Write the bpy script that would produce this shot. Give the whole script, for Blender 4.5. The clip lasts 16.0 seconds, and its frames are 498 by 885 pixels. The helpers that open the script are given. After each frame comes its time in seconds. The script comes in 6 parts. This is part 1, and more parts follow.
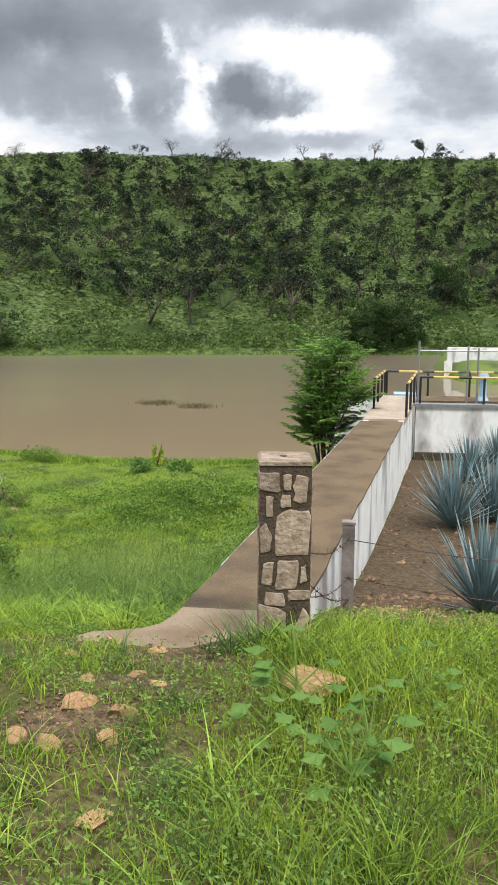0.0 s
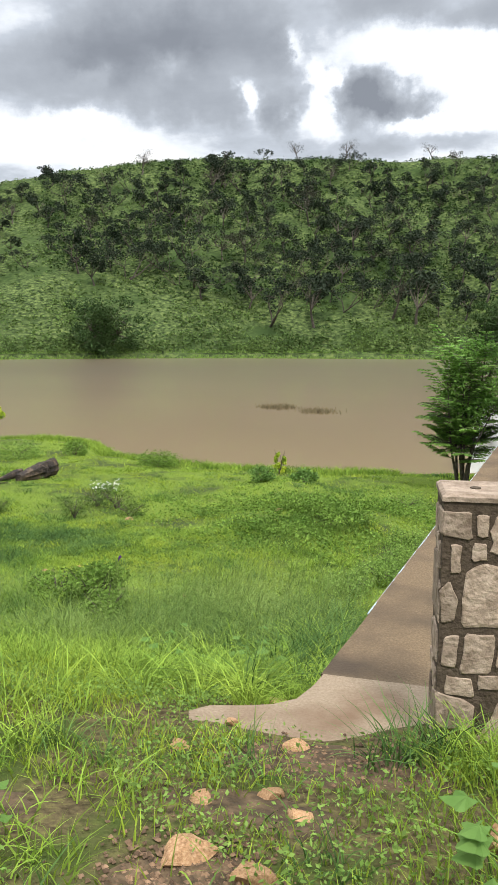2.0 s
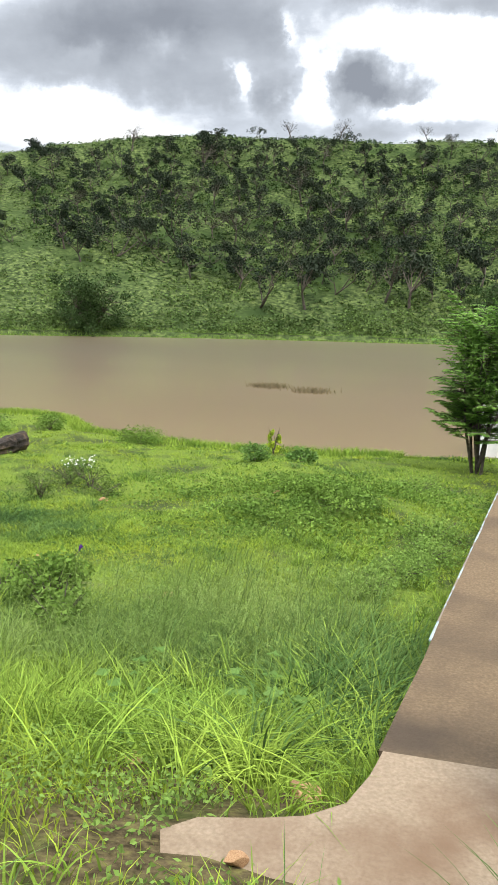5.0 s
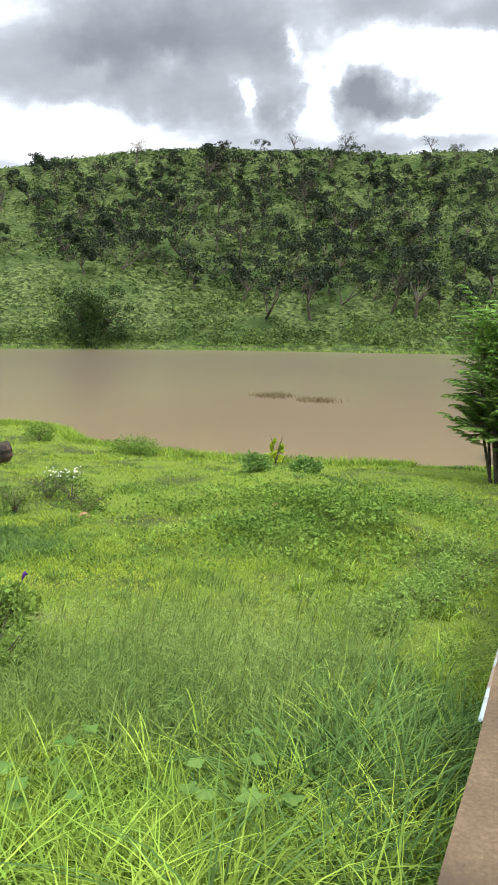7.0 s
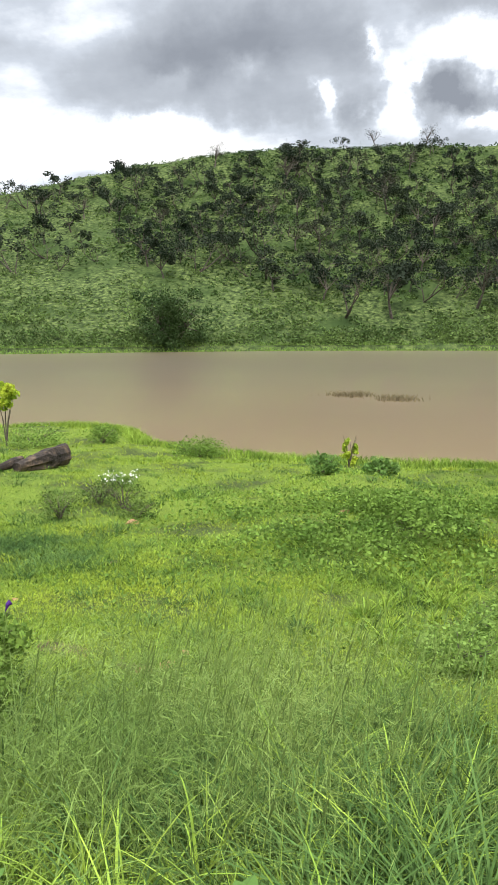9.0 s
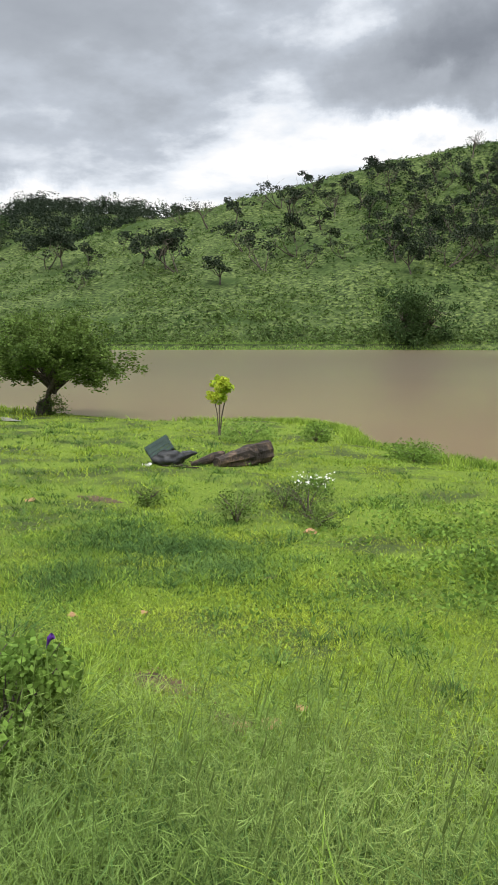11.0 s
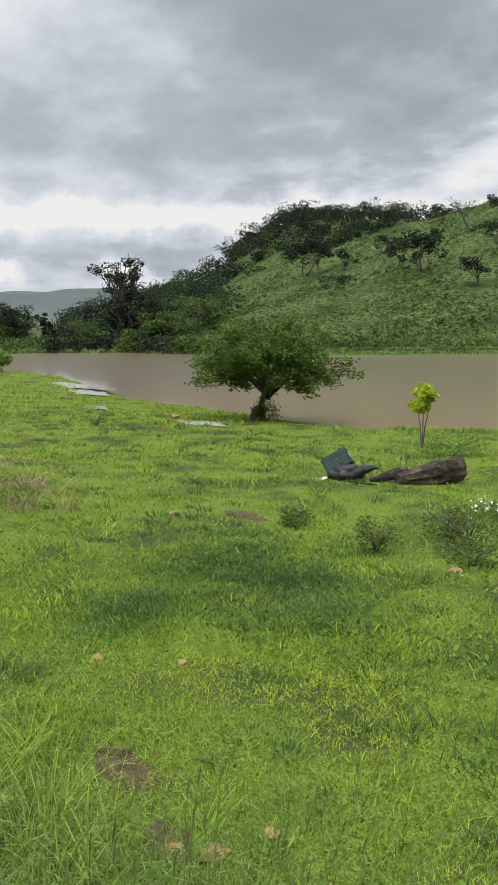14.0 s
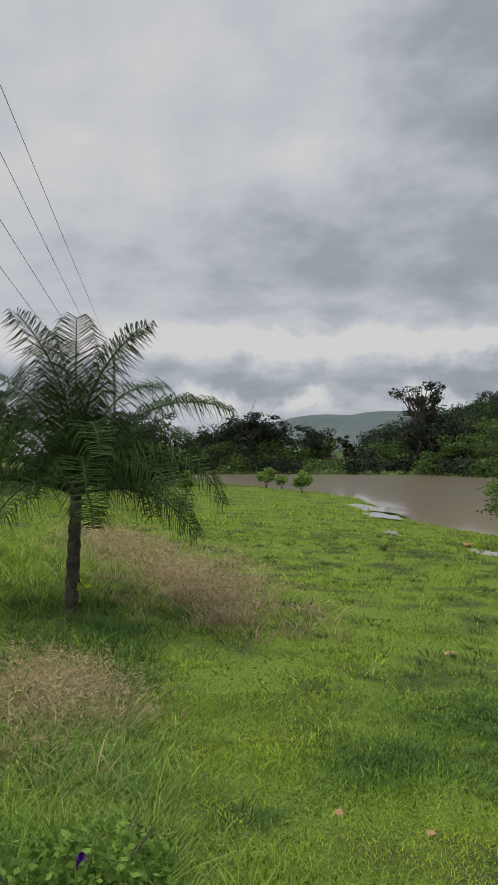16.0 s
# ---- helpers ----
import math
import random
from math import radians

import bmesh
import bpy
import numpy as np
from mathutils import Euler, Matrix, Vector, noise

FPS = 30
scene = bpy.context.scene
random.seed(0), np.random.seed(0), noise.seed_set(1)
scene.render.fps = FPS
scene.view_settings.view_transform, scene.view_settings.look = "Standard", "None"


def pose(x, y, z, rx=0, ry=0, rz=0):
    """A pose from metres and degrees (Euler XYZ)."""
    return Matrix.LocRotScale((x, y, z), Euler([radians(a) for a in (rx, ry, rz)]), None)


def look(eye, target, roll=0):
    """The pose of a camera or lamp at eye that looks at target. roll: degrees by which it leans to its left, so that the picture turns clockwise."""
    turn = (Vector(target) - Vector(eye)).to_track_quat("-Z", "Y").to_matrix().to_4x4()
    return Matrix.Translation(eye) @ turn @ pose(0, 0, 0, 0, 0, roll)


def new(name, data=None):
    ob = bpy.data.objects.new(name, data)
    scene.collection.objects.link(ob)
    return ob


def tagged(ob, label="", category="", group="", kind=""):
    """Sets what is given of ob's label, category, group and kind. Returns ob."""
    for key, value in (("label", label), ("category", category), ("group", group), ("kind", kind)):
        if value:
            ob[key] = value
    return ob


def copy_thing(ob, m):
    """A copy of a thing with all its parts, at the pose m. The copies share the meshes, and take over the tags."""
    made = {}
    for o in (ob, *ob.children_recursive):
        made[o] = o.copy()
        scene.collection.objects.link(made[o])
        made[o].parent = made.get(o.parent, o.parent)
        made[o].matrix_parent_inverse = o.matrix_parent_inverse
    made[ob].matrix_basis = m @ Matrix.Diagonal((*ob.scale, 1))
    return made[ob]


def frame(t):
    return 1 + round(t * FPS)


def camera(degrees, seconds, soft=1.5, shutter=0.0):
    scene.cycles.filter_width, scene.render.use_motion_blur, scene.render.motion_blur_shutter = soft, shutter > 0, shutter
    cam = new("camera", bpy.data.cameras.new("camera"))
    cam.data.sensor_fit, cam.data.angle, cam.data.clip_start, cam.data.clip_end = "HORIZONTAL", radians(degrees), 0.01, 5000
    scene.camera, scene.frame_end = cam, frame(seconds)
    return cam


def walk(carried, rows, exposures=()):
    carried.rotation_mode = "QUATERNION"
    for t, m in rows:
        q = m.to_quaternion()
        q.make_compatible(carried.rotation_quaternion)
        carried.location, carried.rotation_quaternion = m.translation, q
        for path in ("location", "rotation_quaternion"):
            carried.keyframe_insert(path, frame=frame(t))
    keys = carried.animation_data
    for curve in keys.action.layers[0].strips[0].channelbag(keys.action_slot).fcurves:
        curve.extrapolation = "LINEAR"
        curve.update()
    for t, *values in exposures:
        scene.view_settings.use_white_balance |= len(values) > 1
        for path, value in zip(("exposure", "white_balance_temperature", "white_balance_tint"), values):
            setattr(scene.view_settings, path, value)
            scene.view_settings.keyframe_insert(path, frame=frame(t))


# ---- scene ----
cam = camera(34.2, 16.0)
PATH = [
    (0, (0.91, -1.108, 3.686), (0.671, 0.854, 3.38), 0.3),
    (0.5, (0.816, -0.78, 3.653), (0.5, 1.169, 3.337), 0.8),
    (1, (0.773, -0.513, 3.633), (0.391, 1.426, 3.32), 1.0),
    (1.5, (0.663, -0.241, 3.604), (0.208, 1.682, 3.296), 0.7),
    (2, (0.522, 0.037, 3.579), (-0.001, 1.944, 3.282), 0.3),
    (2.5, (0.429, 0.324, 3.556), (-0.147, 2.218, 3.275), 0.3),
    (3, (0.318, 0.599, 3.481), (-0.256, 2.491, 3.18), 0.8),
    (3.5, (0.261, 0.824, 3.458), (-0.29, 2.718, 3.125), 1.2),
    (4, (0.191, 1.029, 3.409), (-0.339, 2.926, 3.058), 1.5),
    (4.2, (0.134, 1.121, 3.365), (-0.381, 3.021, 3.012), 1.6),
    (6.3, (-0.082, 2.32, 2.961), (-0.562, 4.239, 2.666), 1.6),
    (6.5, (-0.11, 2.431, 2.974), (-0.602, 4.346, 2.675), 1.4),
    (7, (-0.132, 2.609, 2.908), (-0.64, 4.52, 2.607), 1.0),
    (7.5, (-0.181, 2.791, 2.858), (-0.701, 4.7, 2.562), 0.6),
    (8, (-0.243, 3.083, 2.791), (-0.792, 4.984, 2.501), 0.0),
    (8.2, (-0.254, 3.179, 2.764), (-0.821, 5.075, 2.476), -0.1),
    (10.3, (-0.036, 4.291, 2.715), (-1.072, 5.973, 2.4), -0.2),
    (10.5, (-0.046, 4.386, 2.684), (-1.135, 6.034, 2.372), -0.1),
    (11, (-0.094, 4.677, 2.652), (-1.314, 6.233, 2.352), -0.1),
    (11.5, (-0.016, 4.955, 2.647), (-1.354, 6.412, 2.354), -0.6),
    (12, (0.03, 5.189, 2.652), (-1.417, 6.541, 2.377), -1.6),
    (12.5, (-0.011, 5.479, 2.651), (-1.54, 6.739, 2.381), -2.5),
    (13, (0.04, 5.713, 2.62), (-1.552, 6.893, 2.353), -2.9),
    (13.5, (0.092, 5.941, 2.629), (-1.542, 7.059, 2.35), -2.8),
    (14, (0.062, 6.169, 2.616), (-1.588, 7.262, 2.334), -1.0),
    (14.5, (0.074, 6.368, 2.626), (-1.652, 7.352, 2.4), 0.1),
    (15, (0.119, 6.471, 2.673), (-1.739, 7.202, 2.569), -0.7),
    (15.5, (0.107, 6.449, 2.695), (-1.825, 6.968, 2.672), -1.1),
    (16, (0.092, 6.437, 2.712), (-1.859, 6.875, 2.738), -0.7),
]
# a grey day: the exposure drifts as the bright lawn and sky come into view
EXPOSURES = [(0, 0.14), (0.5, 0.26), (1.5, 0.34), (2.5, 0.32), (3.5, 0.44), (8.2, 0.50), (10.3, 0.44), (11.1, 0.14), (12, 0.05), (14, -0.12), (16, -0.58)]
walk(cam, [(t, look(eye, target, roll)) for t, eye, target, roll in PATH], EXPOSURES)

RNG = np.random.default_rng(7)


# ---- light ----
def build_world():
    """A broken overcast sky: Nishita light under procedural cloud."""
    w = bpy.data.worlds.new("sky")
    scene.world = w
    w.use_nodes = True
    nt = w.node_tree
    nt.nodes.clear()
    N, L = nt.nodes.new, nt.links.new
    out, bg = N("ShaderNodeOutputWorld"), N("ShaderNodeBackground")
    sky = N("ShaderNodeTexSky")
    sky.sky_type, sky.sun_disc = "NISHITA", False
    sky.sun_elevation, sky.sun_rotation = radians(60), radians(154)
    co = N("ShaderNodeTexCoord")
    sep = N("ShaderNodeSeparateXYZ")
    L(co.outputs["Generated"], sep.inputs[0])
    # ragged cloud edges: directions shaken by noise
    wn, wc, wa = N("ShaderNodeTexNoise"), N("ShaderNodeVectorMath"), N("ShaderNodeVectorMath")
    wn.inputs["Scale"].default_value, wn.inputs["Detail"].default_value, wn.inputs["Roughness"].default_value = 9.0, 7, 0.6
    L(co.outputs["Generated"], wn.inputs["Vector"])
    wc.operation = "MULTIPLY_ADD"
    L(wn.outputs["Color"], wc.inputs[0])
    wc.inputs[1].default_value, wc.inputs[2].default_value = (0.16, 0.16, 0.10), (-0.08, -0.08, -0.05)
    wa.operation = "ADD"
    L(co.outputs["Generated"], wa.inputs[0]); L(wc.outputs[0], wa.inputs[1])
    shaken = wa.outputs[0]

    def math_node(op, a, b=None, clamp=False):
        n = N("ShaderNodeMath")
        n.operation, n.use_clamp = op, clamp
        for i, v in enumerate((a, b)):
            if v is None:
                continue
            if isinstance(v, (int, float)):
                n.inputs[i].default_value = v
            else:
                L(v, n.inputs[i])
        return n.outputs[0]

    # cloud deck: direction projected on a flat ceiling, so that the clouds crowd towards the horizon
    up = math_node("ADD", math_node("MAXIMUM", sep.outputs[2], 0.0), 0.22)
    comb = N("ShaderNodeCombineXYZ")
    L(math_node("DIVIDE", sep.outputs[0], up), comb.inputs[0])
    L(math_node("DIVIDE", sep.outputs[1], up), comb.inputs[1])
    noises = []
    for scale, detail, rough, shift in ((1.7, 6, 0.52, (0.6, 2.3, 0)), (4.5, 7, 0.55, (4, 1, 2))):
        mp, nz = N("ShaderNodeMapping"), N("ShaderNodeTexNoise")
        mp.inputs["Location"].default_value = shift
        L(comb.outputs[0], mp.inputs[0])
        L(mp.outputs[0], nz.inputs["Vector"])
        nz.inputs["Scale"].default_value, nz.inputs["Detail"].default_value, nz.inputs["Roughness"].default_value = scale, detail, rough
        noises.append(nz.outputs["Fac"])
    cover = math_node("ADD", math_node("MULTIPLY", noises[0], 0.62), math_node("MULTIPLY", noises[1], 0.40))

    def lump(theta, elev, wide, high, weight):
        """A cloud bank (weight > 0) or a bright gap (< 0) of the sky, at a bearing left of north and a height, in degrees."""
        t, e = radians(theta), radians(elev)
        side = (math.cos(t), math.sin(t), 0)
        d0 = (-math.sin(t) * math.cos(e), math.cos(t) * math.cos(e), math.sin(e))
        a = N("ShaderNodeVectorMath"); a.operation = "SUBTRACT"
        L(shaken, a.inputs[0]); a.inputs[1].default_value = d0
        b = N("ShaderNodeVectorMath"); b.operation = "DOT_PRODUCT"
        L(a.outputs[0], b.inputs[0]); b.inputs[1].default_value = side
        s = N("ShaderNodeSeparateXYZ"); L(a.outputs[0], s.inputs[0])
        n = N("ShaderNodeVectorMath"); n.operation = "DOT_PRODUCT"
        L(a.outputs[0], n.inputs[0]); n.inputs[1].default_value = (d0[0], d0[1], 0)
        u = math_node("DIVIDE", b.outputs["Value"], math.sin(radians(wide)))
        v = math_node("DIVIDE", s.outputs[2], math.sin(radians(high)))
        r2 = math_node("ADD", math_node("MULTIPLY", u, u), math_node("MULTIPLY", v, v))
        g = math_node("POWER", 2.718, math_node("MULTIPLY", r2, -1.0))
        return math_node("MULTIPLY", g, weight)

    # the cloud deck is smoother to the west
    west = N("ShaderNodeMapRange")
    west.interpolation_type = "SMOOTHSTEP"
    west.inputs[1].default_value, west.inputs[2].default_value, west.inputs[3].default_value, west.inputs[4].default_value = -0.95, -0.6, 0.42, 1.0
    L(sep.outputs[0], west.inputs[0])
    cover = math_node("ADD", math_node("MULTIPLY", math_node("SUBTRACT", cover, 0.505), west.outputs[0]), 0.505)
    for args in CLOUDS:
        cover = math_node("ADD", cover, lump(*args))
    ramp = N("ShaderNodeValToRGB")
    el = ramp.color_ramp.elements
    el[0].position, el[0].color = 0.40, (1.0, 0.975, 0.945, 1)
    el[1].position, el[1].color = 1.0, (0.24, 0.258, 0.29, 1)
    e = el.new(0.50); e.color = (0.78, 0.81, 0.85, 1)
    e = el.new(0.58); e.color = (0.515, 0.55, 0.60, 1)
    e = el.new(0.67); e.color = (0.41, 0.437, 0.475, 1)
    L(cover, ramp.inputs[0])
    mix = N("ShaderNodeMixRGB")
    mix.inputs[0].default_value = 0.985
    L(sky.outputs[0], mix.inputs[1])
    sc = N("ShaderNodeMixRGB"); sc.blend_type = "MULTIPLY"; sc.inputs[0].default_value = 1
    L(ramp.outputs[0], sc.inputs[1]); sc.inputs[2].default_value = (9.45, 9.6, 9.85, 1)
    # an overcast sky is brightest overhead
    zen = N("ShaderNodeMapRange")
    zen.interpolation_type = "SMOOTHSTEP"
    zen.inputs[1].default_value, zen.inputs[2].default_value, zen.inputs[3].default_value, zen.inputs[4].default_value = 0.48, 0.9, 1.0, 3.4
    L(sep.outputs[2], zen.inputs[0])
    zs = N("ShaderNodeVectorMath"); zs.operation = "SCALE"
    L(sc.outputs[0], zs.inputs[0]); L(zen.outputs[0], zs.inputs["Scale"])
    L(zs.outputs[0], mix.inputs[2])
    L(mix.outputs[0], bg.inputs[0])
    bg.inputs[1].default_value = 0.1
    L(bg.outputs[0], out.inputs[0])


# cloud banks and gaps: bearing, height above the horizon, half width and half height in degrees, weight
CLOUDS = [
    (24.5, 17.0, 5.2, 2.6, 0.38), (19.2, 18.6, 3.6, 2.4, 0.30), (14.6, 17.6, 2.4, 2.2, 0.26), (18.2, 14.0, 2.4, 1.5, 0.26), (14.3, 13.4, 0.9, 1.2, 0.30), (31, 18.3, 2.2, 1.8, -0.10), (20.8, 15.9, 0.9, 0.6, -0.22), (26.5, 15.2, 1.0, 0.5, -0.14),
    (7.4, 14.6, 2.4, 1.1, 0.50), (5.4, 14.2, 1.4, 0.7, 0.26), (8.6, 15.2, 1.5, 0.9, 0.16), (7.5, 20.0, 3.6, 1.4, 0.26), (-1, 19.2, 3.4, 1.7, 0.28), (-7.5, 14.5, 3.4, 2.6, 0.24), (2.0, 11.9, 5, 1.0, 0.12),
    (27.0, 12.4, 4.5, 1.1, -0.28), (11.2, 15.4, 0.9, 1.7, -0.30), (12.7, 17.8, 0.6, 1.0, -0.22), (3, 17.3, 4.5, 1.2, -0.32), (3.0, 13.2, 3, 0.7, -0.26), (11.0, 13.0, 1.6, 1.0, -0.26), (16.2, 14.2, 0.6, 0.9, -0.30), (0.5, 15.6, 2.4, 1.2, -0.26),
    (36, 12.5, 4, 2.0, -0.05), (46, 20, 12, 7, 0.18), (62, 22, 14, 8, 0.05), (80, 24, 14, 11, -0.02), (98, 22, 14, 12, -0.05), (70, 13.5, 22, 3.0, 0.06), (88, 19, 6, 3, -0.05), (72, 20, 5, 2, -0.05),
    (70, 7.6, 24, 0.85, -0.30), (72, 4.6, 20, 1.5, 0.09), (73, 4.0, 2.6, 0.6, -0.28), (80, 4.2, 2.2, 0.6, -0.28), (65, 4.0, 1.6, 0.8, -0.24), (42, 10, 6, 1.4, -0.05),
]
build_world()
sun = new("sun", bpy.data.lights.new("sun", "SUN"))
sun.data.energy, sun.data.angle, sun.data.color = 2.9, radians(11), (1.0, 0.955, 0.86)
sun.matrix_world = look((24, -42, 92), (-6, 8, 0))


# ---- materials ----
def mat(name, colors, scale=4.0, rough=0.8, bump=0.0, bump_scale=None, detail=6, metal=0.0, space="Object", island=0.0,
        translucent=0.0, big=None, big_scale=0.3, big_range=(0.45, 0.6), spec=0.3, contrast=(0.3, 0.7), rnd=0.0, stretch=None):
    """A procedural surface: a ramp of colours over fine noise, a second tint in large patches, bump, and a spread by piece."""
    m = bpy.data.materials.new(name)
    m.use_nodes = True
    nt = m.node_tree
    N, L = nt.nodes.new, nt.links.new
    p = nt.nodes["Principled BSDF"]
    co = N("ShaderNodeTexCoord")
    vec = co.outputs["Object"]
    if space == "World":
        vec = N("ShaderNodeNewGeometry").outputs["Position"]
    nz = N("ShaderNodeTexNoise")
    nz.inputs["Scale"].default_value, nz.inputs["Detail"].default_value, nz.inputs["Roughness"].default_value = scale, detail, 0.62
    L(vec, nz.inputs["Vector"])
    ramp = N("ShaderNodeValToRGB")
    ramp.color_ramp.elements[0].position, ramp.color_ramp.elements[1].position = contrast
    ramp.color_ramp.elements[0].color, ramp.color_ramp.elements[1].color = (*colors[0], 1), (*colors[-1], 1)
    for i, c in enumerate(colors[1:-1]):
        ramp.color_ramp.elements.new(contrast[0] + (contrast[1] - contrast[0]) * (i + 1) / (len(colors) - 1)).color = (*c, 1)
    L(nz.outputs["Fac"], ramp.inputs[0])
    col = ramp.outputs[0]
    if big:
        n2, r2, mx = N("ShaderNodeTexNoise"), N("ShaderNodeValToRGB"), N("ShaderNodeMixRGB")
        n2.inputs["Scale"].default_value, n2.inputs["Detail"].default_value = big_scale, 5
        if stretch:
            sm = N("ShaderNodeMapping")
            sm.inputs["Scale"].default_value = stretch
            L(vec, sm.inputs[0])
            L(sm.outputs[0], n2.inputs["Vector"])
        else:
            L(vec, n2.inputs["Vector"])
        r2.color_ramp.elements[0].position, r2.color_ramp.elements[1].position = big_range
        L(n2.outputs["Fac"], r2.inputs[0])
        L(r2.outputs[0], mx.inputs[0])
        L(col, mx.inputs[1])
        mx.inputs[2].default_value = (*big, 1)
        col = mx.outputs[0]
    spread = None
    if island:
        spread = N("ShaderNodeNewGeometry").outputs["Random Per Island"]
    elif rnd:
        spread = N("ShaderNodeObjectInfo").outputs["Random"]
    if spread is not None:
        mr, hs = N("ShaderNodeMapRange"), N("ShaderNodeHueSaturation")
        k = island or rnd
        mr.inputs[3].default_value, mr.inputs[4].default_value = 1 - k, 1 + k
        L(spread, mr.inputs[0])
        L(mr.outputs[0], hs.inputs["Value"])
        L(col, hs.inputs["Color"])
        col = hs.outputs[0]
    L(col, p.inputs["Base Color"])
    p.inputs["Roughness"].default_value, p.inputs["Metallic"].default_value = rough, metal
    p.inputs["Specular IOR Level"].default_value = spec
    if bump:
        bn, nb = N("ShaderNodeBump"), N("ShaderNodeTexNoise")
        nb.inputs["Scale"].default_value, nb.inputs["Detail"].default_value = bump_scale or scale * 2, 8
        L(vec, nb.inputs["Vector"])
        bn.inputs["Strength"].default_value, bn.inputs["Distance"].default_value = bump, 0.02
        L(nb.outputs["Fac"], bn.inputs["Height"])
        L(bn.outputs[0], p.inputs["Normal"])
    if translucent:
        tr, ms = N("ShaderNodeBsdfTranslucent"), N("ShaderNodeMixShader")
        L(col, tr.inputs[0])
        ms.inputs[0].default_value = translucent
        L(p.outputs[0], ms.inputs[1])
        L(tr.outputs[0], ms.inputs[2])
        L(ms.outputs[0], nt.nodes["Material Output"].inputs[0])
    return m


def leaf(name, a, b, k=0.35, tr=0.35, scale=1.2, **kw):
    return mat(name, [a, b], scale=scale, rough=0.62, island=k, translucent=tr, space="World", **{"spec": 0.06, **kw})


M_SOIL = mat("bank soil and turf", [(0.052, 0.078, 0.018), (0.115, 0.165, 0.028), (0.205, 0.270, 0.044)], scale=60, contrast=(0.34, 0.66), rough=0.95, bump=0.9, bump_scale=55, space="World",
             big=(0.056, 0.074, 0.026), big_scale=1.1, big_range=(0.47, 0.64), spec=0.02, detail=9)
M_VERGE = mat("verge soil", [(0.036, 0.028, 0.016), (0.095, 0.075, 0.040), (0.150, 0.140, 0.050)], scale=22, contrast=(0.34, 0.68), rough=0.95, bump=0.9, bump_scale=45, space="World",
              big=(0.055, 0.075, 0.020), big_scale=2.2, big_range=(0.48, 0.62), spec=0.02, detail=9)
M_HILL = mat("hillside herbage", [(0.018, 0.028, 0.012), (0.046, 0.068, 0.024), (0.084, 0.113, 0.038), (0.140, 0.174, 0.058)], spec=0.02, scale=2.2, contrast=(0.37, 0.66), rough=0.95, space="World",
             big=(0.034, 0.056, 0.018), big_scale=0.16, big_range=(0.50, 0.70), detail=12)
# distance haze is mixed into this grey-blue, there is no mist in the air
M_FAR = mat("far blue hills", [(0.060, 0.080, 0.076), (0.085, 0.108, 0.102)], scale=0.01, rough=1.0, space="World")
M_DIRT = mat("reddish dirt", [(0.026, 0.018, 0.009), (0.070, 0.047, 0.025), (0.13, 0.088, 0.048)], scale=16, rough=0.95, bump=0.7, space="World")
M_GRAVEL = mat("gravel", [(0.07, 0.045, 0.027), (0.20, 0.125, 0.075)], scale=30, rough=0.9, island=0.6)
M_ROCK = mat("orange rock", [(0.20, 0.110, 0.055), (0.36, 0.215, 0.115), (0.46, 0.31, 0.185)], scale=9, rough=0.9, spec=0.1, bump=0.45, bump_scale=25, rnd=0.2)
M_CONC = mat("weathered concrete", [(0.105, 0.076, 0.047), (0.145, 0.104, 0.064), (0.200, 0.146, 0.092)], scale=85, spec=0.1, contrast=(0.30, 0.72), rough=0.92, bump=0.5, bump_scale=70, space="World",
             big=(0.066, 0.050, 0.036), big_scale=1.6, big_range=(0.47, 0.72), detail=12)
M_SLAB = mat("pale trowelled concrete", [(0.185, 0.140, 0.096), (0.235, 0.182, 0.128), (0.29, 0.228, 0.165)], spec=0.1, scale=75, contrast=(0.30, 0.72), rough=0.92, bump=0.4, bump_scale=60, space="World",
             big=(0.15, 0.10, 0.065), big_scale=2.4, big_range=(0.52, 0.72), detail=12)
M_SANDY = mat("sandy concrete", [(0.28, 0.22, 0.17), (0.42, 0.34, 0.27)], scale=4, rough=0.9, bump=0.2, space="World")
M_WHITE = mat("peeling whitewash", [(0.62, 0.62, 0.62), (0.78, 0.78, 0.78)], scale=3, rough=0.85, bump=0.25, space="World",
              big=(0.27, 0.26, 0.25), big_scale=1.7, big_range=(0.52, 0.70), detail=11, stretch=(1.0, 1.0, 0.45))
M_BLUEW = mat("pale blue edge paint", [(0.26, 0.36, 0.40), (0.42, 0.50, 0.52)], scale=6, rough=0.8, big=(0.22, 0.18, 0.14), big_scale=7, big_range=(0.46, 0.56))
M_MORTAR = mat("dark mortar", [(0.052, 0.039, 0.028), (0.100, 0.077, 0.056)], spec=0.1, scale=20, rough=0.95, bump=0.6, bump_scale=60)
M_STONE = mat("pale field stone", [(0.19, 0.140, 0.102), (0.30, 0.232, 0.175), (0.42, 0.335, 0.260)], spec=0.1, scale=16, rough=0.9, bump=0.7, bump_scale=40, rnd=0.22)
M_POST = mat("grey concrete post", [(0.13, 0.11, 0.10), (0.25, 0.22, 0.20)], scale=10, rough=0.9, bump=0.4, big=(0.07, 0.06, 0.055), big_scale=3, big_range=(0.5, 0.65))
M_WIRE = mat("rusty wire", [(0.06, 0.035, 0.025), (0.12, 0.08, 0.06)], scale=30, rough=0.7, metal=0.6)
M_BLACK = mat("black rail paint", [(0.012, 0.012, 0.013), (0.03, 0.03, 0.03)], scale=20, rough=0.5)
M_YELLOW = mat("yellow rail paint", [(0.55, 0.36, 0.09), (0.68, 0.48, 0.16)], scale=14, rough=0.6)
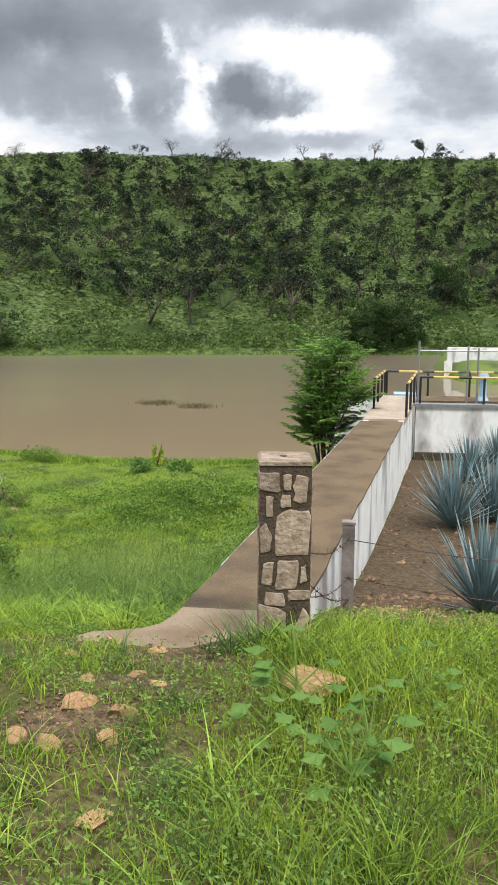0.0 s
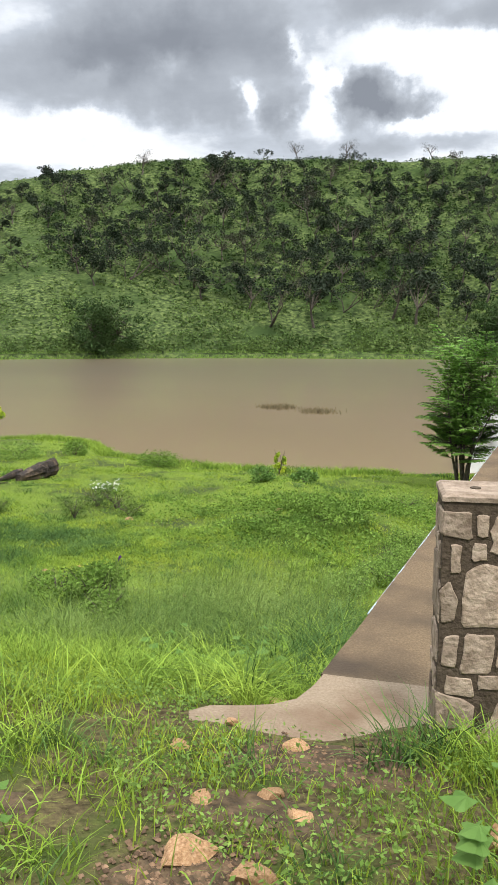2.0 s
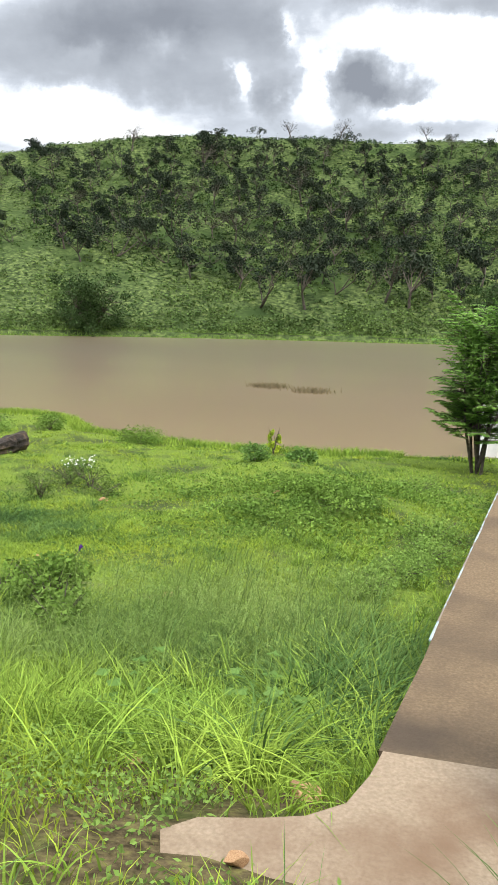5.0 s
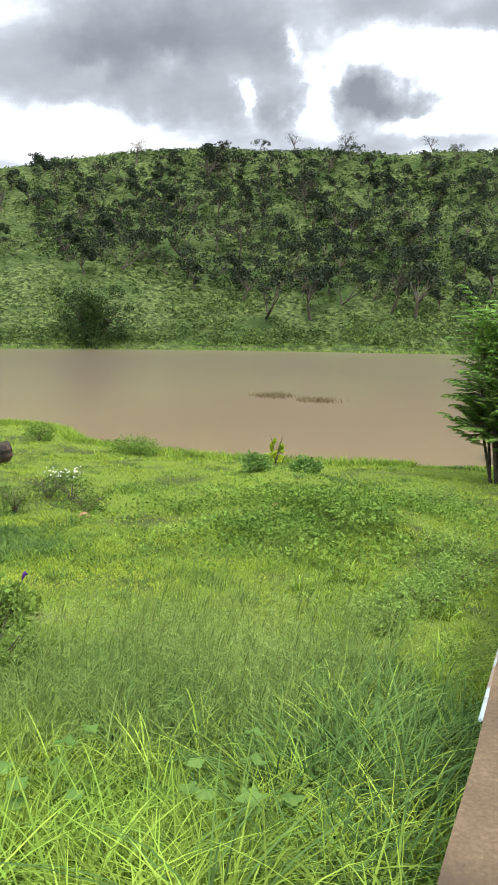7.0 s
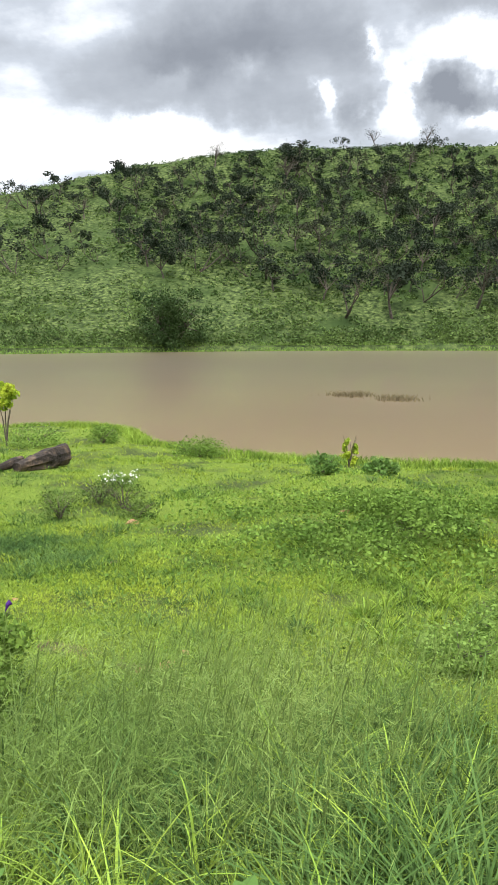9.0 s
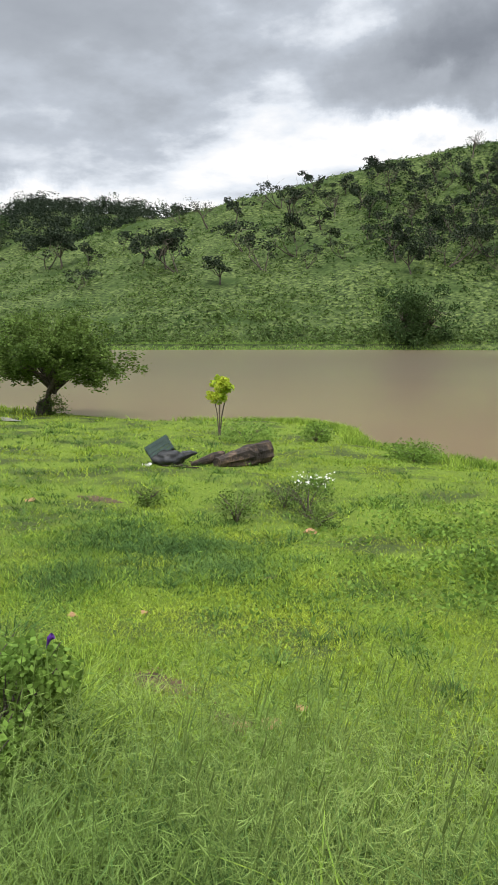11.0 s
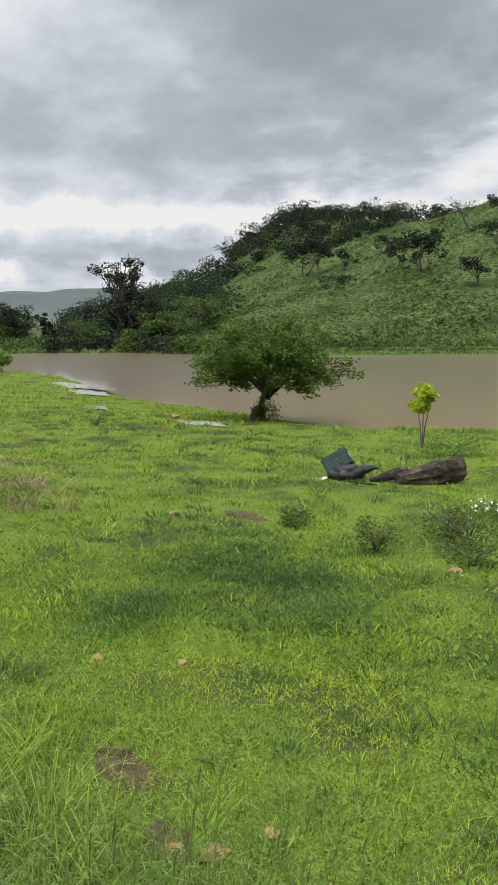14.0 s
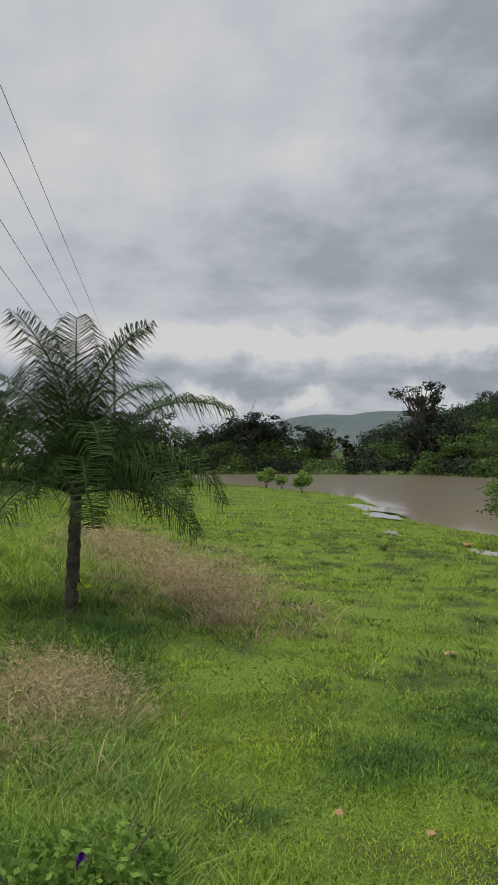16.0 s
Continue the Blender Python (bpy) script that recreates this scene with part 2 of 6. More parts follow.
M_STEEL = mat("galvanised steel", [(0.22, 0.23, 0.24), (0.36, 0.37, 0.38)], scale=30, rough=0.5, metal=0.7)
M_BLUE = mat("blue valve paint", [(0.22, 0.36, 0.50), (0.34, 0.48, 0.60)], scale=12, rough=0.5)
M_BARK = mat("grey bark", [(0.035, 0.028, 0.022), (0.08, 0.066, 0.054), (0.13, 0.11, 0.09)], scale=16, rough=0.95, bump=0.8, bump_scale=40)
M_LOG = mat("charred log", [(0.012, 0.010, 0.009), (0.035, 0.027, 0.022), (0.14, 0.095, 0.065)], scale=7, rough=0.9, bump=0.9, bump_scale=30)
M_LOGEND = mat("sawn log end", [(0.10, 0.065, 0.045), (0.20, 0.13, 0.09)], scale=14, rough=0.9, bump=0.5)
M_RUBBER = mat("black bag plastic", [(0.012, 0.013, 0.014), (0.035, 0.036, 0.038)], scale=10, rough=0.45, bump=0.4)
M_CRATE = mat("dark green crate plastic", [(0.012, 0.032, 0.028), (0.03, 0.06, 0.05)], scale=12, rough=0.45)
M_LITTER = mat("white litter", [(0.6, 0.6, 0.6), (0.8, 0.8, 0.8)], scale=20, rough=0.6)
M_CABLE = mat("black cable", [(0.02, 0.02, 0.022), (0.04, 0.04, 0.042)], scale=5, rough=0.6)
M_ROOF = mat("dark shed roof", [(0.05, 0.04, 0.04), (0.10, 0.08, 0.07)], scale=2, rough=0.9)
M_SCREE = mat("grey slope", [(0.12, 0.12, 0.12), (0.2, 0.195, 0.19)], scale=0.8, rough=0.95, bump=0.6, space="World")
M_PURPLE = mat("purple petals", [(0.05, 0.012, 0.14), (0.08, 0.02, 0.2)], scale=20, rough=0.6)

G_LAWN = leaf("lawn blades", (0.120, 0.205, 0.027), (0.355, 0.440, 0.052), 0.45, 0.28, 1.1)
G_LUSH = leaf("lush grass", (0.088, 0.172, 0.025), (0.285, 0.390, 0.060), 0.5, 0.28, 1.4)
G_DARK = leaf("dark grass", (0.042, 0.092, 0.024), (0.112, 0.190, 0.050), 0.45, 0.24, 1.2)
G_PALE = leaf("pale seed grass", (0.135, 0.220, 0.055), (0.260, 0.345, 0.100), 0.4, 0.3, 1.2)
G_PINK = leaf("pinkish seeding grass", (0.29, 0.225, 0.125), (0.45, 0.355, 0.215), 0.35, 0.26, 0.9)
L_WEED = leaf("weed leaves", (0.127, 0.223, 0.046), (0.228, 0.336, 0.081), 0.35, 0.4, 2)
L_BROAD = leaf("broad leaves", (0.085, 0.175, 0.038), (0.170, 0.275, 0.075), 0.3, 0.4, 2)
L_VINE = leaf("vine leaves", (0.085, 0.159, 0.029), (0.183, 0.280, 0.053), 0.4, 0.35, 1.5)
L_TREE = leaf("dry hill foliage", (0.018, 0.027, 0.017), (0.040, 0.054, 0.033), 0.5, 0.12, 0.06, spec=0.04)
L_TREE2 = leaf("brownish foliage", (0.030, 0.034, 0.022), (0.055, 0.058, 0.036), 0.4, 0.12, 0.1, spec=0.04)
L_SHRUB = leaf("hill scrub leaves", (0.040, 0.076, 0.022), (0.126, 0.184, 0.050), 0.5, 0.25, 0.13)
L_JAC = leaf("feathery leaves", (0.098, 0.201, 0.047), (0.210, 0.362, 0.073), 0.35, 0.4, 1.2)
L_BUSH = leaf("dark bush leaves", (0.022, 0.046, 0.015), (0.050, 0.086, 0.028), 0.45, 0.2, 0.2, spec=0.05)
L_ACAC = leaf("acacia leaves", (0.066, 0.110, 0.026), (0.125, 0.185, 0.042), 0.4, 0.3, 0.8)
L_YEL = leaf("yellow-green leaves", (0.270, 0.405, 0.041), (0.567, 0.594, 0.068), 0.3, 0.45, 3)
L_PALM = leaf("palm leaflets", (0.019, 0.036, 0.011), (0.050, 0.085, 0.024), 0.4, 0.15, 2)
L_AGAVE = mat("agave leaves", [(0.11, 0.17, 0.18), (0.19, 0.27, 0.28)], scale=3, rough=0.55, rnd=0.25)
L_REED = leaf("dry reeds", (0.11, 0.09, 0.05), (0.21, 0.175, 0.105), 0.4, 0.2, 2)


def water_material(name, mud, most):
    m = bpy.data.materials.new(name)
    m.use_nodes = True
    nt = m.node_tree
    N, L = nt.nodes.new, nt.links.new
    p = nt.nodes["Principled BSDF"]
    geo, nz, ramp = N("ShaderNodeNewGeometry"), N("ShaderNodeTexNoise"), N("ShaderNodeValToRGB")
    mp = N("ShaderNodeMapping")
    mp.inputs["Scale"].default_value = (0.05, 0.12, 1)
    L(geo.outputs["Position"], mp.inputs[0]); L(mp.outputs[0], nz.inputs["Vector"])
    nz.inputs["Scale"].default_value = 1.0
    ramp.color_ramp.elements[0].color, ramp.color_ramp.elements[1].color = mud
    L(nz.outputs["Fac"], ramp.inputs[0]); L(ramp.outputs[0], p.inputs["Base Color"])
    p.inputs["Roughness"].default_value, p.inputs["Specular IOR Level"].default_value = 0.9, 0.0
    # mud scatters under a gloss that ripples hold below a full mirror
    gl, fr, cap, ms = N("ShaderNodeBsdfGlossy"), N("ShaderNodeFresnel"), N("ShaderNodeMath"), N("ShaderNodeMixShader")
    gl.inputs["Roughness"].default_value, fr.inputs["IOR"].default_value = 0.025, 1.33
    cap.operation = "MINIMUM"
    cap.inputs[1].default_value = most
    L(fr.outputs[0], cap.inputs[0]); L(cap.outputs[0], ms.inputs[0])
    # calm and ruffled water side by side
    ruf, both = N("ShaderNodeBsdfGlossy"), N("ShaderNodeMixShader")
    ruf.inputs["Roughness"].default_value, both.inputs[0].default_value = 0.28, 0.26
    L(gl.outputs[0], both.inputs[1]); L(ruf.outputs[0], both.inputs[2])
    L(p.outputs[0], ms.inputs[1]); L(both.outputs[0], ms.inputs[2])
    L(ms.outputs[0], nt.nodes["Material Output"].inputs[0])
    return m


M_WATER = water_material("muddy lake water", ((0.172, 0.126, 0.070, 1), (0.208, 0.153, 0.088, 1)), 0.70)
# pale base colour imitates the white sky that the gloss mirrors too weakly
M_PUDDLE = water_material("shallow clear puddle", ((0.22, 0.21, 0.17, 1), (0.34, 0.33, 0.29, 1)), 1.0)


# ---- mesh tools ----
class Geo:
    """Vertices and faces gathered from pieces, made into one mesh at the end."""

    def __init__(self):
        self.v, self.f, self.n = [], [], 0

    def add(self, verts, faces):
        verts = np.asarray(verts, np.float32).reshape(-1, 3)
        faces = np.asarray(faces, np.int64)
        if len(verts) and len(faces):
            self.v.append(verts)
            self.f.append(faces + self.n)
            self.n += len(verts)
        return self

    def tube(self, points, radii, seg=6, cap=True):
        pts = np.asarray(points, float)
        radii = np.broadcast_to(np.asarray(radii, float), (len(pts),))
        way = np.gradient(pts, axis=0)
        way /= np.linalg.norm(way, axis=1)[:, None] + 1e-9
        ref = np.where(np.abs(way[:, 2:3]) < 0.9, [[0, 0, 1.0]], [[1.0, 0, 0]])
        a = np.cross(way, ref); a /= np.linalg.norm(a, axis=1)[:, None] + 1e-9
        b = np.cross(way, a)
        ang = np.linspace(0, 2 * np.pi, seg, endpoint=False)
        ring = pts[:, None] + radii[:, None, None] * (np.cos(ang)[None, :, None] * a[:, None] + np.sin(ang)[None, :, None] * b[:, None])
        i, j = np.meshgrid(np.arange(len(pts) - 1), np.arange(seg), indexing="ij")
        k = (j + 1) % seg
        self.add(ring, np.stack([i * seg + j, i * seg + k, (i + 1) * seg + k, (i + 1) * seg + j], -1).reshape(-1, 4))
        if cap:
            for row in (0, len(pts) - 1):
                c = np.concatenate([ring[row], pts[row][None]])
                t = np.stack([np.arange(seg), (np.arange(seg) + 1) % seg, np.full(seg, seg)], -1)
                self.add(c, t if row else t[:, ::-1])
        return self

    def box(self, lo, hi, m=None):
        x0, y0, z0 = lo
        x1, y1, z1 = hi
        v = np.array([(x, y, z) for z in (z0, z1) for y in (y0, y1) for x in (x0, x1)], float)
        if m is not None:
            v = v @ np.array(m.to_3x3()).T + np.array(m.translation)
        return self.add(v, [(0, 2, 3, 1), (4, 5, 7, 6), (0, 1, 5, 4), (1, 3, 7, 5), (3, 2, 6, 7), (2, 0, 4, 6)])

    def leaves(self, pos, size, normal=None, spread=1.0, narrow=0.5, droop=0.0):
        """Small folded leaves, each a diamond of two triangles, in random attitudes."""
        pos = np.asarray(pos, float)
        n = len(pos)
        size = np.broadcast_to(size, (n,))[:, None] * RNG.uniform(0.65, 1.3, (n, 1))
        a = RNG.normal(size=(n, 3)) * [1, 1, 0.6]
        if normal is not None:
            a = normal + spread * a
        a[:, 2] -= droop
        a /= np.linalg.norm(a, axis=1)[:, None] + 1e-9
        b = np.cross(a, RNG.normal(size=(n, 3)))
        b /= np.linalg.norm(b, axis=1)[:, None] + 1e-9
        v = np.stack([pos - a * size * 0.5, pos + b * size * narrow * 0.5, pos + a * size * 0.5, pos - b * size * narrow * 0.5], 1)
        i = np.arange(n)[:, None] * 4
        return self.add(v.reshape(-1, 3), i + np.array([0, 1, 2, 3]))

    def blades(self, pos, height, width, lean=0.45, parts=3, curl=0.6, arch=None, heading=None):
        """Grass blades that taper and bend over."""
        pos = np.asarray(pos, float)
        n = len(pos)
        bow = curl * 0.35 * lean if arch is None else RNG.uniform(arch * 0.6, arch * 1.25, n)
        h = np.broadcast_to(height, (n,)) * RNG.uniform(0.6, 1.25, n)
        w = np.broadcast_to(width, (n,)) * RNG.uniform(0.7, 1.3, n)
        ang, side = RNG.uniform(0, 2 * np.pi, n), RNG.uniform(0, 2 * np.pi, n)
        if heading is not None:
            ang = heading
        off = np.stack([np.cos(ang), np.sin(ang)], -1) * (h * lean * RNG.uniform(0.15, 1.4, n))[:, None]
        across = np.stack([np.cos(side), np.sin(side), np.zeros(n)], -1)
        rows = []
        for k in range(parts):
            s = k / parts
            c = pos.copy()
            c[:, :2] += off * (s ** (1.8 if arch is None else 1.3))
            c[:, 2] += h * (s - bow * s * s)
            rows += [c - across * (w * (1 - s * 0.75) / 2)[:, None], c + across * (w * (1 - s * 0.75) / 2)[:, None]]
        tip = pos.copy()
        tip[:, :2] += off
        tip[:, 2] += h * (1 - bow)
        rows.append(tip)
        m = 2 * parts + 1
        v = np.stack(rows, 1).reshape(-1, 3)
        i = np.arange(n)[:, None] * m
        base = self.n
        self.v.append(v.astype(np.float32)); self.n += len(v)
        for k in range(parts - 1):
            self.f.append(base + i + np.array([2 * k, 2 * k + 1, 2 * k + 3, 2 * k + 2]))
        self.f.append(base + i + np.array([2 * parts - 2, 2 * parts - 1, 2 * parts]))
        return self

    def tufts(self, x, y, per, radius, height, width, lean=0.9, parts=3, arch=0.5, allowed=None):
        """Tussocks: blades that spring from one foot and lean outwards."""
        n = len(x)
        radius, height, width = (np.repeat(np.broadcast_to(q, (n,)), per) for q in (radius, height, width))
        a = RNG.uniform(0, 2 * np.pi, n * per)
        q = np.sqrt(RNG.uniform(0, 1, n * per))
        px, py = np.repeat(x, per) + np.cos(a) * q * radius, np.repeat(y, per) + np.sin(a) * q * radius
        h = height * (1.15 - 0.5 * q)
        head = a + RNG.normal(size=n * per) * 0.7
        if allowed is not None:
            k = allowed(px, py)
            px, py, h, width, head = px[k], py[k], h[k], width[k], head[k]
        return self.blades(np.c_[px, py, ground_height(px, py) - 0.008], h, width, lean, parts, 1.0, arch, head)

    def mesh(self, name, material, smooth=False):
        me = bpy.data.meshes.new(name)
        v = np.concatenate(self.v)
        counts = np.concatenate([np.full(len(f), f.shape[1]) for f in self.f])
        idx = np.concatenate([f.reshape(-1) for f in self.f])
        me.vertices.add(len(v)); me.vertices.foreach_set("co", v.reshape(-1).astype(np.float32))
        me.loops.add(len(idx)); me.loops.foreach_set("vertex_index", idx.astype(np.int32))
        me.polygons.add(len(counts))
        me.polygons.foreach_set("loop_start", np.r_[0, np.cumsum(counts)[:-1]].astype(np.int32))
        me.polygons.foreach_set("use_smooth", np.full(len(counts), smooth))
        me.update(calc_edges=True)
        me.materials.append(material)
        return me


def part(name, geo, material, parent=None, label="", smooth=False):
    """One mesh object under a thing or a part."""
    ob = new(name, geo.mesh(name, material, smooth) if isinstance(geo, Geo) else geo)
    if parent:
        ob.parent = parent
    return tagged(ob, label)


def thing(name, at, label, category, group="", kind="", rz=0.0):
    ob = new(name)
    ob.empty_display_size = 0.2
    ob.matrix_basis = pose(*at, 0, 0, rz)
    return tagged(ob, label, category, group, kind)


def ball(n):
    """n points in a unit ball, thinned towards its middle."""
    d = RNG.normal(size=(n, 3))
    d /= np.linalg.norm(d, axis=1)[:, None]
    return d * RNG.uniform(0.35, 1, (n, 1)) ** 0.5


def wave(x, y, s, seed=0.0):
    """Smooth unevenness, from -1 to 1."""
    return (np.sin(x * 1.3 / s + 1.7 * np.sin(y * 0.9 / s + seed) + seed) + np.sin(y * 1.1 / s + 1.9 * np.sin(x * 0.7 / s + 2 * seed) + 0.5 * seed)
            + 0.6 * np.sin((x + y) * 2.3 / s + 3 * seed)) / 2.6


# ---- ground and lake ----
OX, OY = 0.0, 4.0  # bearings are told from here, in degrees left of north


def polar(theta, r, z=0.0):
    t = radians(theta)
    return (OX - r * math.sin(t), OY + r * math.cos(t), z)


NEAR_X = [-80, -70, -60, -51, -44, -36, -28, -23, -17.5, -14.5, -12, -10, -8.6, -6.5, -3.3, -0.5, 3]
NEAR_Y = [20.5, 20.4, 21.5, 22.6, 22.8, 21, 19.3, 19.6, 19.4, 20.0, 22.0, 21.6, 19.9, 19.0, 18.9, 19.4, 20]
BANK_Y = [-30, -5, 0, 2.1, 3.3, 4.0, 5.0, 6.0, 7.5, 9.4, 11.3, 13.5, 16, 18]
BANK_Z = [2.6, 2.3, 2.12, 2.0, 1.79, 1.55, 1.18, 1.0, 0.84, 0.66, 0.52, 0.44, 0.32, 0.22]
FAR_T = [-60, -30, -10, 6, 20, 32, 42, 50, 56, 60, 64, 70, 76, 82, 90]
FAR_R = [90, 84, 80, 76, 75, 74, 74, 76, 80, 86, 94, 100, 104, 108, 110]
RIDGE_T = [-60, -15, 5, 16, 22, 28, 32, 36, 40, 45, 50, 55, 60, 64, 70]
RIDGE_E = [0.17, 0.188, 0.192, 0.198, 0.192, 0.178, 0.162, 0.144, 0.128, 0.110, 0.086, 0.060, 0.026, 0.004, -0.02]
WOOD_T = [28, 36, 42, 46, 52.5, 55, 57, 60, 64, 68, 72]
WOOD_E = [0.06, 0.09, 0.108, 0.116, 0.120, 0.103, 0.076, 0.046, 0.026, 0.008, -0.005]
BLUE_T = [50, 60, 66, 70, 74, 77, 79, 82, 100]
BLUE_E = [0.055, 0.052, 0.048, 0.044, 0.042, 0.036, 0.022, 0.012, 0.012]


def near_ground(x, y):
    x, y = np.asarray(x, float), np.asarray(y, float)
    left = np.interp(y, BANK_Y, BANK_Z)
    right = np.interp(y, [-30, 0, 3.4, 4.4, 5.3, 6.3, 9, 17, 30], [2.6, 2.12, 1.86, 1.55, 1.28, 1.02, 0.75, 0.50, 0.3])
    k = np.clip((x - 0.2 - 0.13 * (y - 4.9)) / 0.5, 0, 1)
    z = left * (1 - k) + right * k
    shore = np.interp(x, NEAR_X, NEAR_Y)
    fall = np.clip((shore - y) / 2.2, -1.5, 1)
    z = np.where((k < 1) & (fall < 1), np.minimum(z, 0.02 + 0.24 * fall), z)
    z = z + 0.035 * wave(x, y, 0.8, 1.0) * np.clip((y - 4) / 3, 0.2, 1)
    mound = 0.26 * np.exp(-(((x + 1.5) / 1.5) ** 2 + ((y - 11.7) / 1.2) ** 2)) + 0.18 * np.exp(-(((x + 3.0) / 0.9) ** 2 + ((y - 14.6) / 0.8) ** 2))
    return z + mound


def ground_height(x, y):
    x, y = np.asarray(x, float), np.asarray(y, float)
    dx, dy = x - OX, y - OY
    r = np.hypot(dx, dy)
    theta = np.degrees(np.arctan2(-dx, dy))
    near = near_ground(x, np.minimum(y, 26))
    shore = np.interp(x, NEAR_X, NEAR_Y)
    front = (theta > -75) & (theta < 90)
    wet = front & (y > shore) & (x < 60)
    z = np.where(wet, np.maximum(-1.0, np.minimum(near, 0.02 - 0.25 * (y - shore))), near)
    # grassy embankment behind the platform
    z = np.maximum(z, np.where((x > 6.5) & (y > 42) & (y < 62), -1 + 2.05 * np.clip((x - 6.5) / 1.5, 0, 1) * np.clip((y - 42) / 8, 0, 1), -9))
    far = np.interp(theta, FAR_T, FAR_R)
    ridge = far + 62
    top = 3.2 + np.interp(theta, RIDGE_T, RIDGE_E) * ridge
    s = (r - far) / 62
    rise = np.where(s < 0.8, s, 0.8 + 0.2 * np.sin(np.clip((s - 0.8) / 0.2, 0, 1) * np.pi / 2))
    hill = 0.3 + (top - 0.3) * np.clip(rise, 0, 1) - np.clip(s - 1.05, 0, 9) * 9 + 0.35 * wave(x, y, 4, 2.0) * np.clip(s * 6, 0, 1)
    s2 = (r - (far + 40)) / 80
    top2 = 3.2 + np.interp(theta, WOOD_T, WOOD_E) * (far + 120)
    wood = np.where((theta > 30) & (theta < 74), 0.3 + (top2 - 0.3) * np.sin(np.clip(s2, 0, 1) * np.pi / 2) - np.clip(s2 - 1.1, 0, 9) * 20, -9)
    s3 = np.clip((r - 300) / 600, 0, 1)
    blue = 0.5 + (np.interp(theta, BLUE_T, BLUE_E) * 900) * s3 * s3 * (3 - 2 * s3) * (1 + 0.12 * wave(x, y, 40, 3))
    land = np.maximum(np.maximum(hill, wood), np.where(front, blue, 0.5))
    z = np.where(front & (r > far - 2.0), np.where(r > far, np.maximum(land, 0.3), -0.9 + 1.15 * np.clip((r - far + 2.0) / 2.0, 0, 1)), z)
    return z


def build_ground():
    g = Geo()
    ths = np.concatenate([np.arange(-30, 112, 0.5), np.arange(112, 330, 6)])
    rs = np.concatenate([np.arange(0, 24, 0.29), np.arange(24, 60, 1.2), np.arange(60, 200, 1.0), np.geomspace(202, 3500, 44)])
    T, R = np.meshgrid(np.radians(ths), rs, indexing="ij")
    X, Y = OX - R * np.sin(T), OY + R * np.cos(T)
    Z = ground_height(X, Y)
    nt, nr = T.shape
    i, j = np.meshgrid(np.arange(nt), np.arange(nr - 1), indexing="ij")
    k = (i + 1) % nt
    g.add(np.stack([X, Y, Z], -1), np.stack([i * nr + j, i * nr + j + 1, k * nr + j + 1, k * nr + j], -1).reshape(-1, 4)[:, ::-1])
    me = g.mesh("ground", M_SOIL, True)
    me.materials.append(M_HILL)
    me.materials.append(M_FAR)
    me.materials.append(M_SCREE)
    me.materials.append(M_VERGE)
    c = np.empty(len(me.polygons) * 3, np.float32)
    me.polygons.foreach_get("center", c)
    c = c.reshape(-1, 3)
    r = np.hypot(c[:, 0] - OX, c[:, 1] - OY)
    th = np.degrees(np.arctan2(-(c[:, 0] - OX), c[:, 1] - OY))
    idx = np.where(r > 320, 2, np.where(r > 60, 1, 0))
    scree = (th > 65.5) & (th < 73) & (r > np.interp(th, FAR_T, FAR_R) + 2) & (r < np.interp(th, FAR_T, FAR_R) + 16)
    idx = np.where(scree, 3, idx)
    idx = np.where((c[:, 1] < 4.1 + 0.15 * np.sin(c[:, 0] * 5)) & (r < 14), 4, idx)
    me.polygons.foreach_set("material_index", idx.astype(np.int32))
    return tagged(new("ground", me), "grassy lake bank rising to green scrub hills", "ground", kind="structure")


build_ground()
g = Geo()
g.add([(-190, 8, 0), (140, 8, 0), (140, 160, 0), (-190, 160, 0)], [(0, 1, 2, 3)])
tagged(new("water", g.mesh("water", M_WATER)), "still brown muddy lake water reflecting the hill", "water", kind="structure")

# ---- walkway and dam structures ----
SLAB_Z = 1.78


def edge_left(y):
    return -0.03 + 0.13 * (y - 4.9)


